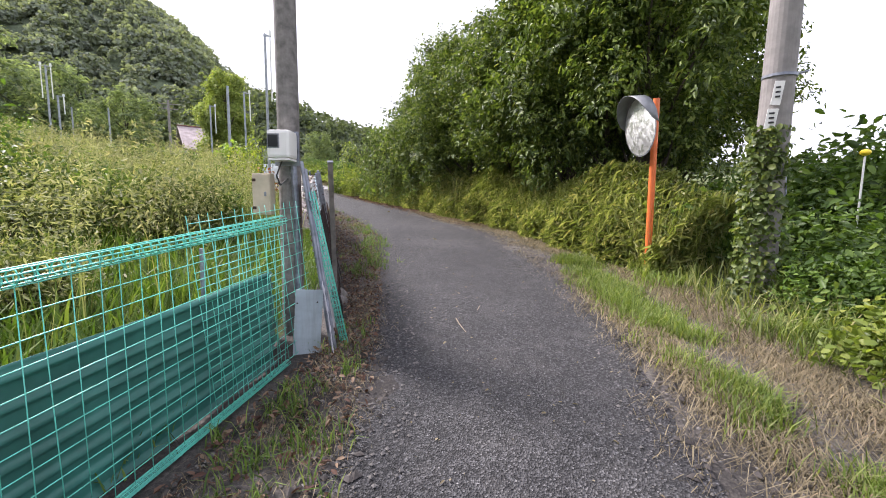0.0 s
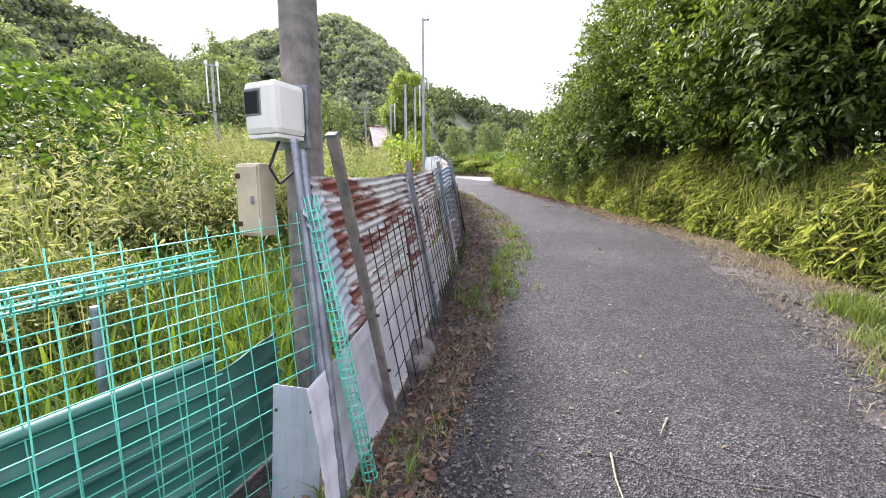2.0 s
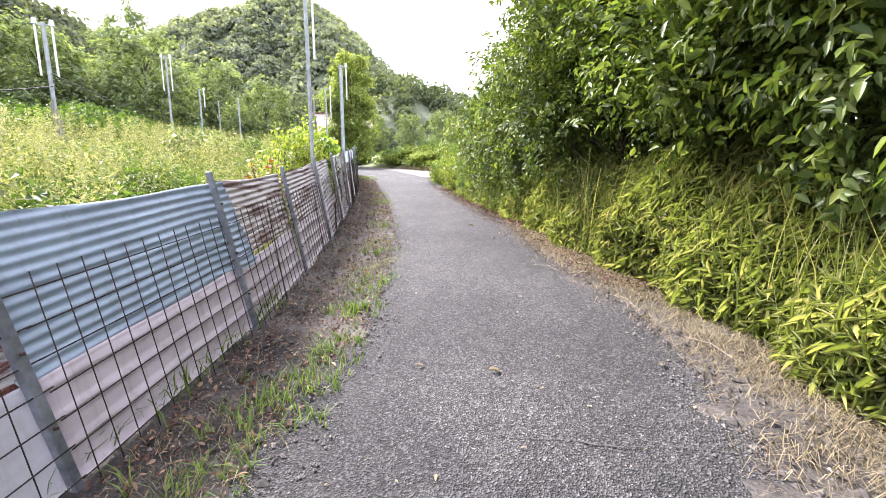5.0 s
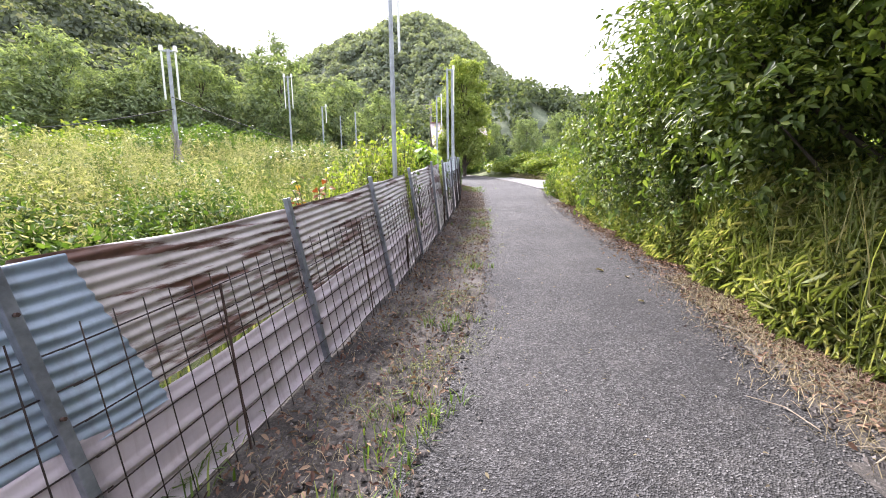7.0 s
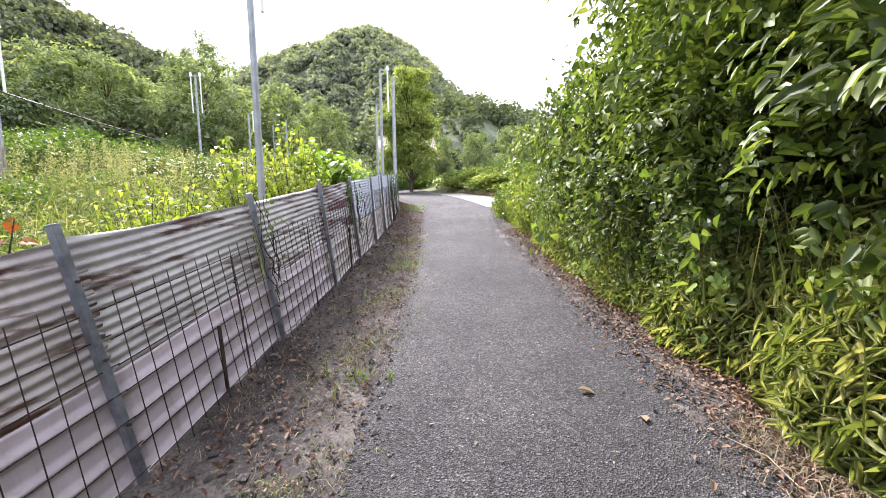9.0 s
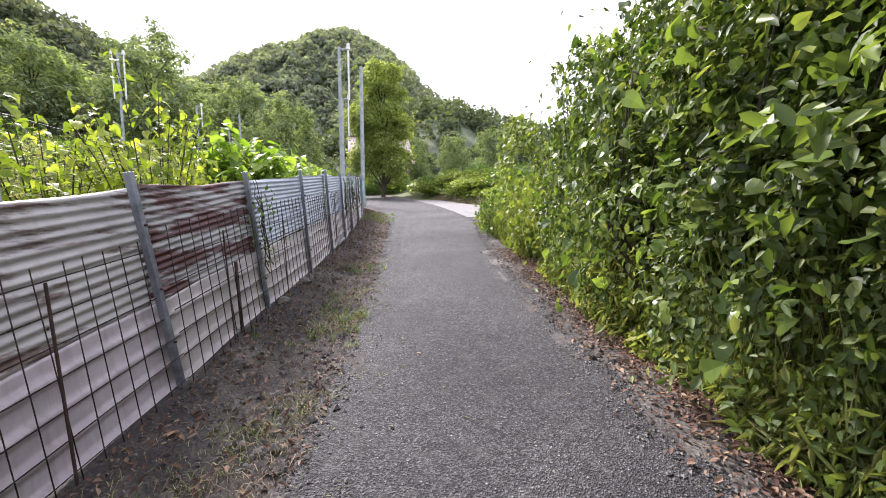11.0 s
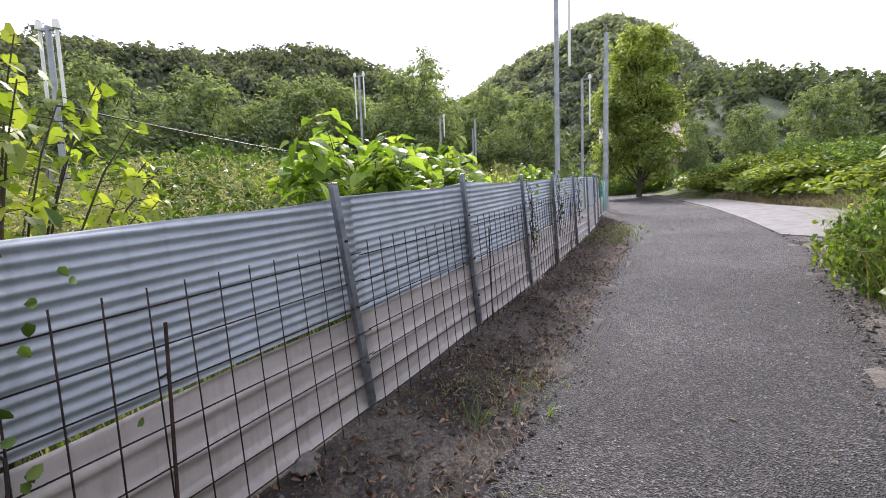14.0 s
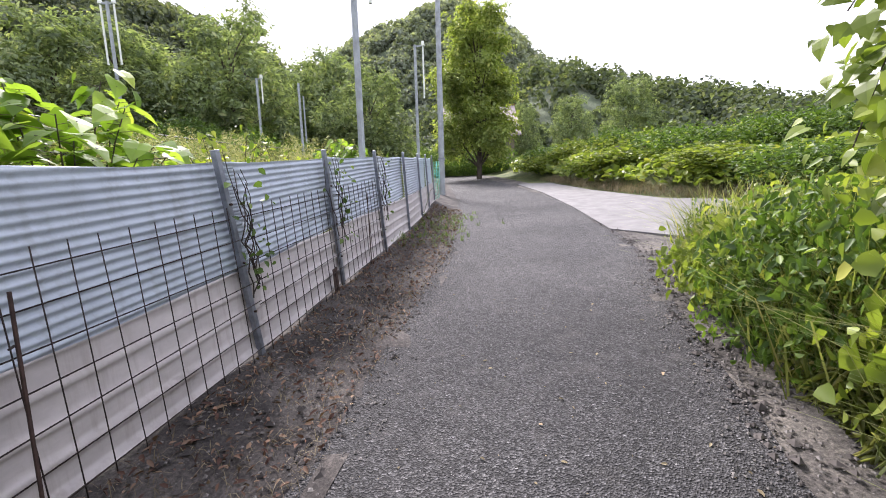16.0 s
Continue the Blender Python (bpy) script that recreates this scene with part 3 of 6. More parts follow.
def ribbed_sheet(length, rise, low0, low1, high0, high1, pitch, depth, shape, rng, overlap=0.06, sag=0.0, thick=0.0025):
    """A sheet with level ribs. low, high: heights of its edges over the ground at both ends."""
    rows = max(6, int((max(high0, high1) - min(low0, low1)) / pitch * (6 if shape == "wave" else 8)))
    cols = 10
    verts, quads = [], []
    ph = rng.random() * 6
    for side in (0, 1):
        for i in range(cols + 1):
            u = i / cols
            x = -overlap + (length + 2 * overlap) * u
            lo = low0 + (low1 - low0) * u + rise * u
            hi = high0 + (high1 - high0) * u + rise * u - sag * math.sin(math.pi * u) + 0.006 * math.sin(u * 9 + ph)
            for j in range(rows + 1):
                s = j / rows
                z = lo + (hi - lo) * s
                w = (z - lo) / pitch
                if shape == "wave":
                    y = depth / 2 * math.sin(2 * math.pi * w)
                else:
                    q = w % 1.0
                    y = -depth * (1 if q < 0.16 else (0.35 if 0.16 <= q < 0.22 else 0.0))
                y += 0.012 * math.sin(u * 5 + ph + s * 2) + side * thick
                verts.append((x, y, z))
    n = (cols + 1) * (rows + 1)
    for i in range(cols):
        for j in range(rows):
            k = i * (rows + 1) + j
            quads.append((k, k + rows + 1, k + rows + 2, k + 1))
            quads.append((n + k, n + k + 1, n + k + rows + 2, n + k + rows + 1))
    for i in range(cols):
        for j in (0, rows):
            k = i * (rows + 1) + j
            quads.append((k, k + rows + 1, n + k + rows + 1, n + k))
    for j in range(rows):
        for i in (0, cols):
            k = i * (rows + 1) + j
            quads.append((k, k + 1, n + k + 1, n + k))
    return np.array(verts), np.array(quads)


UPPER = (M_S_WHITE, M_S_WHITE, M_S_BLUE, M_S_BROWN, M_S_BROWN, M_S_GREY, M_S_GREY, M_S_DARKRUST, M_S_CLEAN, M_S_CLEAN, M_S_CLEAN, M_S_CLEAN, M_S_CLEAN, M_S_CLEAN, M_S_CLEAN, M_S_PALE, M_S_PALE)
UPPER_LABEL = {M_S_WHITE: "white corrugated sheet streaked with red rust", M_S_BLUE: "faded blue corrugated fence sheet", M_S_BROWN: "grey corrugated sheet stained with brown rust",
               M_S_GREY: "weathered grey corrugated fence sheet", M_S_DARKRUST: "grey corrugated sheet with dark red rust", M_S_CLEAN: "blue-grey corrugated fence sheet", M_S_PALE: "pale blue corrugated fence sheet"}
LOW = (0.60, 0.58, 0.58, 0.60, 0.62, 0.64, 0.64, 0.64, 0.66, 0.69, 0.69, 0.69, 0.70, 0.70, 0.70, 0.68, 0.66, 0.64)
r_fence = np.random.default_rng(11)
for i in range(len(POSTS) - 1):
    m, length, rise, h0, h1 = bay_frame(i)
    low = M_S_WHITELOW if i < 2 else (M_S_PINK if i < 7 else M_S_CREAM)
    gap = 0.010 if i in (3, 8) else -0.05
    ext = 0.34 if i == 0 else 0.0
    ext_low = 0.80 if i == 0 else 0.0
    v, q = ribbed_sheet(length + ext, rise * (1 + ext / length), LOW[i] + gap, LOW[i + 1] + gap * 0.3, h0 - 0.07, h1 - 0.07, 0.050 if i < 2 else 0.063 if i < 7 else 0.054, 0.021, "wave", r_fence, 0.05, 0.02)
    if i == 2:   # the blue sheet laps past its post with a slanting edge
        end = v[:, 0] > length * 0.9
        v[end, 0] += np.clip((LOW[i + 1] + 0.95 + rise - v[end, 2]) * 0.36, 0, 0.34)
        v[:, 1] -= 0.030 * np.clip((v[:, 0] - length * 0.8) / 0.3, 0, 1)
    up = new("corrugated_sheet", quads_mesh("corrugated_sheet", v, q, UPPER[i]))
    up.data.polygons.foreach_set("use_smooth", [True] * len(up.data.polygons))
    up.matrix_world = m @ Matrix.Translation((-ext, 0.022 + 0.026 * (i % 2), -rise / length * ext))
    tagged(up, UPPER_LABEL[UPPER[i]] + " on the lane fence", "fence sheet", "corrugated fence sheets")
    v, q = ribbed_sheet(length + ext_low, rise * (1 + ext_low / length), 0.01, 0.01, LOW[i], LOW[i + 1], 0.165, 0.005 if i < 2 else 0.024, "rib", r_fence, 0.03)
    lo = new("ribbed_sheet", quads_mesh("ribbed_sheet", v, q, low))
    lo.matrix_world = m @ Matrix.Translation((-ext_low, -0.002 + 0.004 * (i % 2), -rise / length * ext_low))
    tagged(lo, ("white painted" if i < 2 else "pinkish white" if i < 7 else "cream white") + " ribbed metal sheet along the ground", "fence sheet", "ribbed fence sheets")


M_OLDPOST = plain("brown_grey_post", (0.21, 0.185, 0.165), 0.8, 0.1, 0.3, 9, 0.3)


def fence_post(i):
    x, y, h = POSTS[i]
    m = bay_frame(min(i, len(POSTS) - 2))[0].to_3x3().to_4x4()
    lean = Matrix.Rotation(radians(-24.0 if i == 0 else (-6.3 if i < 8 else -8.3) + r_fence.normal() * 0.8), 4, "Y") @ Matrix.Rotation(radians(7.0 if i == 0 else r_fence.normal() * 0.5), 4, "X")
    e = thing("fence_post", Matrix.Translation(on_ground(x, y)) @ m @ lean, "grey galvanised square steel post of the sheet fence", "fence post", "fence posts")
    bm = bmesh.new()
    w = 0.040 if i == 0 else 0.050
    tall = h + (0.18 if i == 0 else 0.0)
    box_into(bm, (w, 0.042, tall + 0.15), (0, -0.035, (tall - 0.15) / 2), None, 0.004)
    part("shaft", bm, M_OLDPOST if i == 0 else M_GALV, e)
    bm = bmesh.new()
    box_into(bm, (w + 0.004, 0.046, 0.012), (0, -0.035, tall + 0.006), None, 0.003)
    part("cap", bm, M_GALV, e)
    for z in (0.35, 0.75, 1.2):
        bm = bmesh.new()
        tube_into(bm, (0, -0.075, z), (0, -0.055, z), 0.009, 0.009, 6)
        part("bolt", bm, M_RUST, e)


for i in range(len(POSTS)):
    fence_post(i)


def dead_vine(i, seed, reach, leaves):
    """Dry stems wound round a post, with a few leaves left."""
    rng = np.random.default_rng(seed)
    m = bay_frame(i)[0]
    h = POSTS[i][2]
    e = thing("dead_vine", m, "dry dark vine stems wound round a fence post", "vine", "dry vines on the fence")
    for k in range(6):
        x, z, pts = (rng.random() - 0.5) * 0.14, 0.3 + rng.random() * 0.3, []
        for j in range(9):
            x += rng.normal() * 0.04 - 0.012 + reach * 0.006
            z += (h - 0.62) / 9
            pts.append((x, -0.07 - 0.05 * rng.random(), z))
        bm = bmesh.new()
        chain_into(bm, pts, 0.006, 0.003, 5)
        part("stem", bm, M_VINE, e)
    n = leaves
    p = np.stack([rng.normal(size=n) * 0.16 + reach * 0.1, -0.10 - 0.06 * rng.random(n), 0.5 + (h - 0.45) * rng.random(n)], 1)
    o = part_mesh("leaves", leaves_mesh("leaves", p, rng.normal(size=(n, 3)) * 0.5 + np.array([0, -1, 0.3]), 0.03 + 0.05 * rng.random(n), 0.7, L_SHRUB, rng), e)


M_VINE = plain("dry_vine", (0.050, 0.038, 0.030), 0.95, 0, 0.3, 12, 0.3)
for i, sd, rc_, lv in ((6, 3, -0.5, 30), (8, 1, 0.3, 45), (11, 2, 0.4, 45), (12, 4, 0.3, 60), (13, 5, 0.5, 40)):
    dead_vine(i, sd, rc_, lv)

WIRE_H = 1.05


def wire_panel(i):
    m, length, rise, h0, h1 = bay_frame(i)
    top = WIRE_H + (0.08 if i > 6 else 0.0)
    e = thing("wire_mesh_panel", m @ Matrix.Translation((0, -0.085, 0)), "rusty welded wire mesh leaning on the sheet fence", "wire mesh", "rusty wire mesh panels")
    up, level = [], []
    n = max(4, int(length / 0.155))
    for k in range(n):
        x = 0.06 + (length - 0.1) * k / n
        w = r_fence.normal(size=2) * 0.008
        z = rise * x / length
        up.append(((x + w[0], -0.02, z - 0.05), (x + w[1] + 0.01, 0.03, z + top + 0.05)))
    for k in range(7):
        z = 0.06 + (top - 0.1) * k / 6
        w = r_fence.normal(size=2) * 0.006
        level.append(((-0.02, -0.02 + 0.05 * k / 6, z + w[0]), (length + 0.02, -0.02 + 0.05 * k / 6, z + w[1] + rise)))
    for ab in up:
        part_mesh("upright_wire", wires_mesh("upright_wire", [ab], 0.0040, M_REBAR), e)
    for ab in level:
        part_mesh("level_wire", wires_mesh("level_wire", [ab], 0.0038, M_REBAR), e)


for i in range(0, 13):
    wire_panel(i)
for i, u in ((0, 0.45), (1, 0.5), (3, 0.42), (4, 0.55), (5, 0.62), (6, 0.5), (7, 0.45), (8, 0.3), (10, 0.12), (12, 0.5)):
    m, length, rise, h0, h1 = bay_frame(i)
    e = thing("stake", m @ Matrix.Translation((length * u, -0.10, rise * u)), "rusty brown steel stake driven in before the sheets", "stake", "rusty stakes")
    bm = bmesh.new()
    box_into(bm, (0.013, 0.012, 1.15), (0, 0, 0.45), Matrix.Rotation(radians(3), 4, "Y"), 0.003)
    part("shaft", bm, M_RUST, e)
    bm = bmesh.new()
    tube_into(bm, (-0.02, -0.012, 0.8), (0.02, 0.02, 0.8), 0.006, 0.006, 5)
    part("tie_wire", bm, M_REBAR, e)


def rusty_post(x, y, top, width, label):
    """A short strip of rusted angle steel nailed over a joint of the sheets."""
    base = on_ground(x, y)
    h = top - base.z
    e = thing("rusty_post", Matrix.Translation(base) @ Matrix.Rotation(radians(118), 4, "Z") @ Matrix.Rotation(radians(-6), 4, "Y"), label, "fence post", "rusty short posts")
    for n_, size, c in (("flange", (width, 0.006, h + 0.08), (0, 0, (h - 0.08) / 2)), ("web", (0.006, 0.03, h + 0.08), (width / 2, 0.016, (h - 0.08) / 2))):
        bm = bmesh.new()
        box_into(bm, size, c, None, 0.002)
        part(n_, bm, M_RUST, e)
    bm = bmesh.new()
    tube_into(bm, (0, -0.012, h * 0.8), (0, 0.012, h * 0.8), 0.008, 0.008, 6)
    part("bolt", bm, M_REBAR, e)


rusty_post(-4.66, 13.74, 1.69, 0.040, "short rusted steel strip over a joint of the ribbed sheets")
rusty_post(-6.50, 17.27, 2.20, 0.040, "short rusted steel strip over a joint of the ribbed sheets")
rusty_post(-10.45, 23.93, 2.32, 0.110, "stubby dark rusted post at the foot of the fence")


# ---- teal mesh fence with its green sheet ----
def teal_panel(a, b, height, lift, offset, label, pitch=0.10):
    a, b = on_ground(*a), on_ground(*b)
    d = b - a
    length = math.hypot(d.x, d.y)
    m = Matrix.Translation(a) @ Matrix.Rotation(math.atan2(d.y, d.x), 4, "Z")
    e = thing("garden_mesh_panel", m @ Matrix.Translation((0, offset, lift)), label, "mesh fence", "teal mesh fence panels")
    rise = d.z / length
    up, level = [], []
    n = int(length / pitch)
    for k in range(n + 1):
        x = k * pitch
        up.append(((x, 0, rise * x), (x + 0.012 * math.sin(k * 2.1), 0.015 * math.sin(k), rise * x + height)))
    for k in range(int(height / pitch) + 1):
        z = k * pitch
        level.append(((0, 0.006, z), (length, 0.006, z + rise * length)))
    for ab in up:
        part_mesh("upright_wire", wires_mesh("upright_wire", [ab], 0.0026, M_TEAL), e)
    for ab in level:
        part_mesh("level_wire", wires_mesh("level_wire", [ab], 0.0026, M_TEAL), e)
    return e, length, rise


def mesh_roll(e, length, rise, z, radius, x0=0.0, name="rolled_edge"):
    seg = []
    n = 9
    for k in range(n):
        a = 2 * math.pi * k / n
        seg.append(((x0, radius * math.cos(a), z + radius * math.sin(a) + rise * x0), (x0 + length, radius * math.cos(a), z + radius * math.sin(a) + rise * (x0 + length))))
    for j in range(int(length / 0.05)):
        x = x0 + j * 0.05
        for k in range(6):
            a, b = 2 * math.pi * k / 6, 2 * math.pi * (k + 1) / 6
            seg.append(((x, radius * math.cos(a), z + radius * math.sin(a) + rise * x), (x, radius * math.cos(b), z + radius * math.sin(b) + rise * x)))
    part_mesh(name, wires_mesh(name, seg, 0.0030, M_TEAL), e)


e, ln, rs = teal_panel((-1.60, 1.0), (-1.20, 3.40), 1.15, 0.02, 0.0, "teal plastic-coated wire mesh with a rolled top edge")
mesh_roll(e, ln, rs, 1.14, 0.032)
mesh_roll(e, ln, rs, 0.02, 0.022, 0.0, "rolled_foot")
e, ln, rs = teal_panel((-2.05, -1.6), (-1.59, 1.10), 1.12, 0.02, 0.02, "teal plastic-coated wire mesh with a rolled top edge")
mesh_roll(e, ln, rs, 1.10, 0.03)
e, ln, rs = teal_panel((-1.34, 2.70), (-1.10, 3.95), 1.25, 0.02, 0.03, "teal plastic-coated wire mesh bent round the pole")
e.matrix_world = e.matrix_world @ Matrix.Rotation(radians(-7), 4, "X")
roll_top, roll_foot = Vector((-1.130, 3.826, 1.645)), Vector((-0.876, 3.874, 0.300))
e = thing("mesh_roll", roll_foot, "rolled-up end of the teal wire mesh by the pole", "wire mesh")
axis = roll_top - roll_foot
side = axis.cross(Vector((0, 0, 1))).normalized()
front = axis.cross(side).normalized()
seg = []
for k in range(9):
    a = 2 * math.pi * k / 9
    o = side * (0.032 * math.cos(a)) + front * (0.032 * math.sin(a))
    seg.append((tuple(o), tuple(axis + o)))
for ab in seg:
    part_mesh("roll_wire", wires_mesh("roll_wire", [ab], 0.0036, M_TEAL), e)
seg = []
for j in range(int(axis.length / 0.045)):
    c = axis.normalized() * (0.045 * j + 0.004 * math.sin(j * 2.3))
    for k in range(7):
        a, b = 2 * math.pi * k / 7, 2 * math.pi * (k + 1) / 7
        r = 0.034 + 0.004 * math.sin(j * 1.7)
        seg.append((tuple(c + side * (r * math.cos(a)) + front * (r * math.sin(a))), tuple(c + side * (r * math.cos(b)) + front * (r * math.sin(b)))))
part_mesh("roll_hoops", wires_mesh("roll_hoops", seg, 0.0036, M_TEAL), e)

e, ln, rs = teal_panel((-16.2, 31.95), (-16.95, 33.1), 1.3, 0.02, 0.0, "teal plastic-coated wire mesh at the fence end")

for (x0, y0), (x1, y1) in (((-1.78, 1.0), (-1.36, 3.45)), ((-2.24, -1.5), (-1.79, 1.02)), ((-1.44, 3.40), (-1.56, 3.99))):
    a, b = on_ground(x0, y0), on_ground(x1, y1)
    d = b - a
    v, q = ribbed_sheet(math.hypot(d.x, d.y), d.z, 0.0, 0.0, 0.62 if y0 > 3 else 0.80, 0.60 if y0 > 3 else 0.74, 0.12, 0.028, "rib", r_fence, 0.02)
    s = new("green_ribbed_sheet", quads_mesh("green_ribbed_sheet", v, q, M_TEALSHEET))
    s.matrix_world = Matrix.Translation(a) @ Matrix.Rotation(math.atan2(d.y, d.x), 4, "Z")
    tagged(s, "dark green ribbed metal sheet standing behind the teal mesh", "fence sheet", "green ribbed sheets")


# ---- pole with meter boxes ----
def wood_pole():
    base = on_ground(-1.42, 4.12)
    e = thing("utility_pole", base, "weathered grey utility pole beside the fence", "utility pole")
    bm = bmesh.new()
    tube_into(bm, (0, 0, -0.3), (0.0, 0, 7.5), 0.100, 0.085, 20)
    part("shaft", bm, M_POLEWOOD, e)
    bm = bmesh.new()
    chain_into(bm, [(0.085, -0.085, 0.0), (0.085, -0.085, 1.2), (0.07, -0.09, 1.55)], 0.028, 0.028, 10)
    part("conduit", bm, M_GALV, e, "grey plastic conduit")
    bm = bmesh.new()
    chain_into(bm, [(0.0, -0.16, 1.60), (-0.04, -0.20, 1.46), (-0.03, -0.15, 1.38), (0.02, -0.10, 1.44)], 0.007, 0.007, 6)
    part("cable_loop", bm, M_CABLE, e, "black cable loop")

    e = thing("meter_box", base + Vector((0.02, -0.20, 1.72)), "white plastic meter box with a dark window on the pole", "meter box")
    bm = bmesh.new()
    box_into(bm, (0.20, 0.19, 0.24), (0, 0, 0), None, 0.03)
    part("case", bm, M_WHITEBOX, e)
    bm = bmesh.new()
    box_into(bm, (0.085, 0.014, 0.10), (-0.04, -0.096, 0.025), None, 0.004)
    part("window", bm, M_DARKGLASS, e, "dark meter window")
    bm = bmesh.new()
    box_into(bm, (0.105, 0.008, 0.12), (-0.04, -0.094, 0.025), None, 0.003)
    part("window_frame", bm, M_HOOD, e)
    bm = bmesh.new()
    box_into(bm, (0.215, 0.022, 0.30), (0.0, 0.105, -0.02), None, 0.005)
    part("back_plate", bm, M_GALV, e)
    bm = bmesh.new()
    box_into(bm, (0.18, 0.17, 0.018), (0, 0, -0.126), None, 0.004)
    part("base", bm, M_WHITEBOX, e)

    e = thing("switch_box", base + Vector((-0.17, -0.17, 1.30)), "beige metal switch box on the pole", "switch box")
    bm = bmesh.new()
    box_into(bm, (0.16, 0.10, 0.36), (0, 0, 0), None, 0.006)
    part("case", bm, M_BEIGE, e)
    bm = bmesh.new()
    box_into(bm, (0.145, 0.010, 0.335), (0, -0.053, 0), None, 0.003)
    part("door", bm, M_BEIGE, e)
    bm = bmesh.new()
    box_into(bm, (0.016, 0.016, 0.04), (0.04, -0.062, 0.0), None, 0.003)
    part("latch", bm, M_GALV, e, "grey latch")
    for z in (-0.12, 0.12):
        bm = bmesh.new()
        box_into(bm, (0.03, 0.02, 0.025), (-0.058, -0.054, z), None, 0.003)
        part("hinge", bm, M_RUST, e)

    for foot, top in (((-0.931, 3.715, 0.200), (-1.200, 3.823, 1.876)), ((-0.903, 3.721, 0.200), (-1.180, 3.850, 1.818)), ((-1.78, 3.27, 0.10), (-1.765, 3.28, 1.20))):
        foot, top = Vector(foot), Vector(top)
        e = thing("pipe_post", foot, "blue-grey steel pipe post driven in beside the pole", "post", "pipe posts")
        bm = bmesh.new()
        tube_into(bm, (0, 0, 0), top - foot, 0.017, 0.017, 12)
        part("shaft", bm, M_GALV, e)
        bm = bmesh.new()
        tube_into(bm, top - foot, (top - foot) * 1.012, 0.019, 0.016, 12)
        part("cap", bm, M_GALV, e)

    e = thing("white_plate", Matrix.Translation((-1.13, 3.67, 0.28)) @ Matrix.Rotation(math.atan2(0.10, 0.31), 4, "Z"), "pale worn metal plate standing beside the pole", "fence sheet")
    bm = bmesh.new()
    box_into(bm, (0.22, 0.004, 0.60), (0, 0, 0.25), Matrix.Rotation(radians(4), 4, "Y"), 0.0015)
    part("plate", bm, M_S_PLATE, e)
    for x in (-0.08, 0.08):
        bm = bmesh.new()
        tube_into(bm, (x, -0.008, 0.44), (x, 0.004, 0.44), 0.007, 0.007, 6)
        part("rivet", bm, M_RUST, e)

    m, length, rise, h0, h1 = bay_frame(0)
    v, q = ribbed_sheet(0.19, 0.03, 0.70, 0.70, 1.34, 1.36, 0.052, 0.016, "wave", r_fence, 0.0)
    s = new("corrugated_plate", quads_mesh("corrugated_plate", v, q, M_S_CLEAN))
    s.data.polygons.foreach_set("use_smooth", [True] * len(s.data.polygons))
    s.matrix_world = m @ Matrix.Translation((-0.30, -0.035, -0.06)) @ Matrix.Rotation(radians(-14), 4, "Y")
    tagged(s, "narrow blue-grey corrugated plate beside the pole", "fence sheet")


wood_pole()


# ---- convex mirror ----
def road_mirror():
    e = thing("traffic_mirror", on_ground(3.0, 6.5, -0.05), "round convex road mirror on an orange post", "traffic mirror")
    bm = bmesh.new()
    tube_into(bm, (0, 0, -0.3), (-0.03, 0, 2.60), 0.046, 0.046, 18)
    part("post", bm, M_ORANGE, e, "orange painted steel post")
    face = Matrix.Translation((-0.26, -0.03, 2.20)) @ Matrix.Rotation(radians(5), 4, "Z") @ Matrix.Rotation(radians(-97), 4, "Y")
    R = 0.40
    verts, faces = [(0, 0, 0.055)], []
    rings, segs = 8, 40
    for i in range(1, rings + 1):
        r = R * i / rings
        for k in range(segs):
            a = 2 * math.pi * k / segs
            verts.append((r * math.cos(a), r * math.sin(a), 0.055 * (1 - (i / rings) ** 2)))
    for k in range(segs):
        faces.append((0, 1 + k, 1 + (k + 1) % segs))
    for i in range(rings - 1):
        for k in range(segs):
            a = 1 + i * segs + k
            b = 1 + i * segs + (k + 1) % segs
            faces.append((a, a + segs, b + segs, b))
    me = mesh_of("mirror_glass", verts, faces, M_MIRROR, True)
    o = part_mesh("mirror_glass", me, e, "scratched convex mirror face with peeling spots")
    o.matrix_local = face
    bm = bmesh.new()
    bmesh.ops.create_cone(bm, cap_ends=True, segments=40, radius1=R * 0.8, radius2=R + 0.02, depth=0.06, matrix=Matrix.Translation((0, 0, -0.033)))
    o = part("backing", bm, M_HOOD, e)
    o.matrix_local = face
    verts, faces = [], []
    n = 28
    for j, (rr, zz) in enumerate(((R + 0.022, -0.03), (R + 0.03, 0.20), (R + 0.036, 0.20), (R + 0.028, -0.03))):
        for k in range(n + 1):
            a = math.pi * (k / n) + math.pi / 2 * 0 - math.pi / 2
            ext = 1.0 if j in (0, 3) else math.sin(math.pi * k / n) ** 0.5
            verts.append((rr * math.cos(a), rr * math.sin(a), -0.03 + (zz + 0.03) * ext))
    for j in range(4):
        for k in range(n):
            a, b = j * (n + 1) + k, ((j + 1) % 4) * (n + 1) + k
            faces.append((a, a + 1, b + 1, b))
    o = part_mesh("hood", mesh_of("hood", verts, faces, M_HOOD, True), e, "grey sun hood")
    o.matrix_local = face
    bm = bmesh.new()
    box_into(bm, (0.24, 0.06, 0.05), (-0.11, 0, 2.28), None, 0.005)
    box_into(bm, (0.24, 0.06, 0.05), (-0.11, 0, 2.12), None, 0.005)
    part("bracket", bm, M_GALV, e)


road_mirror()


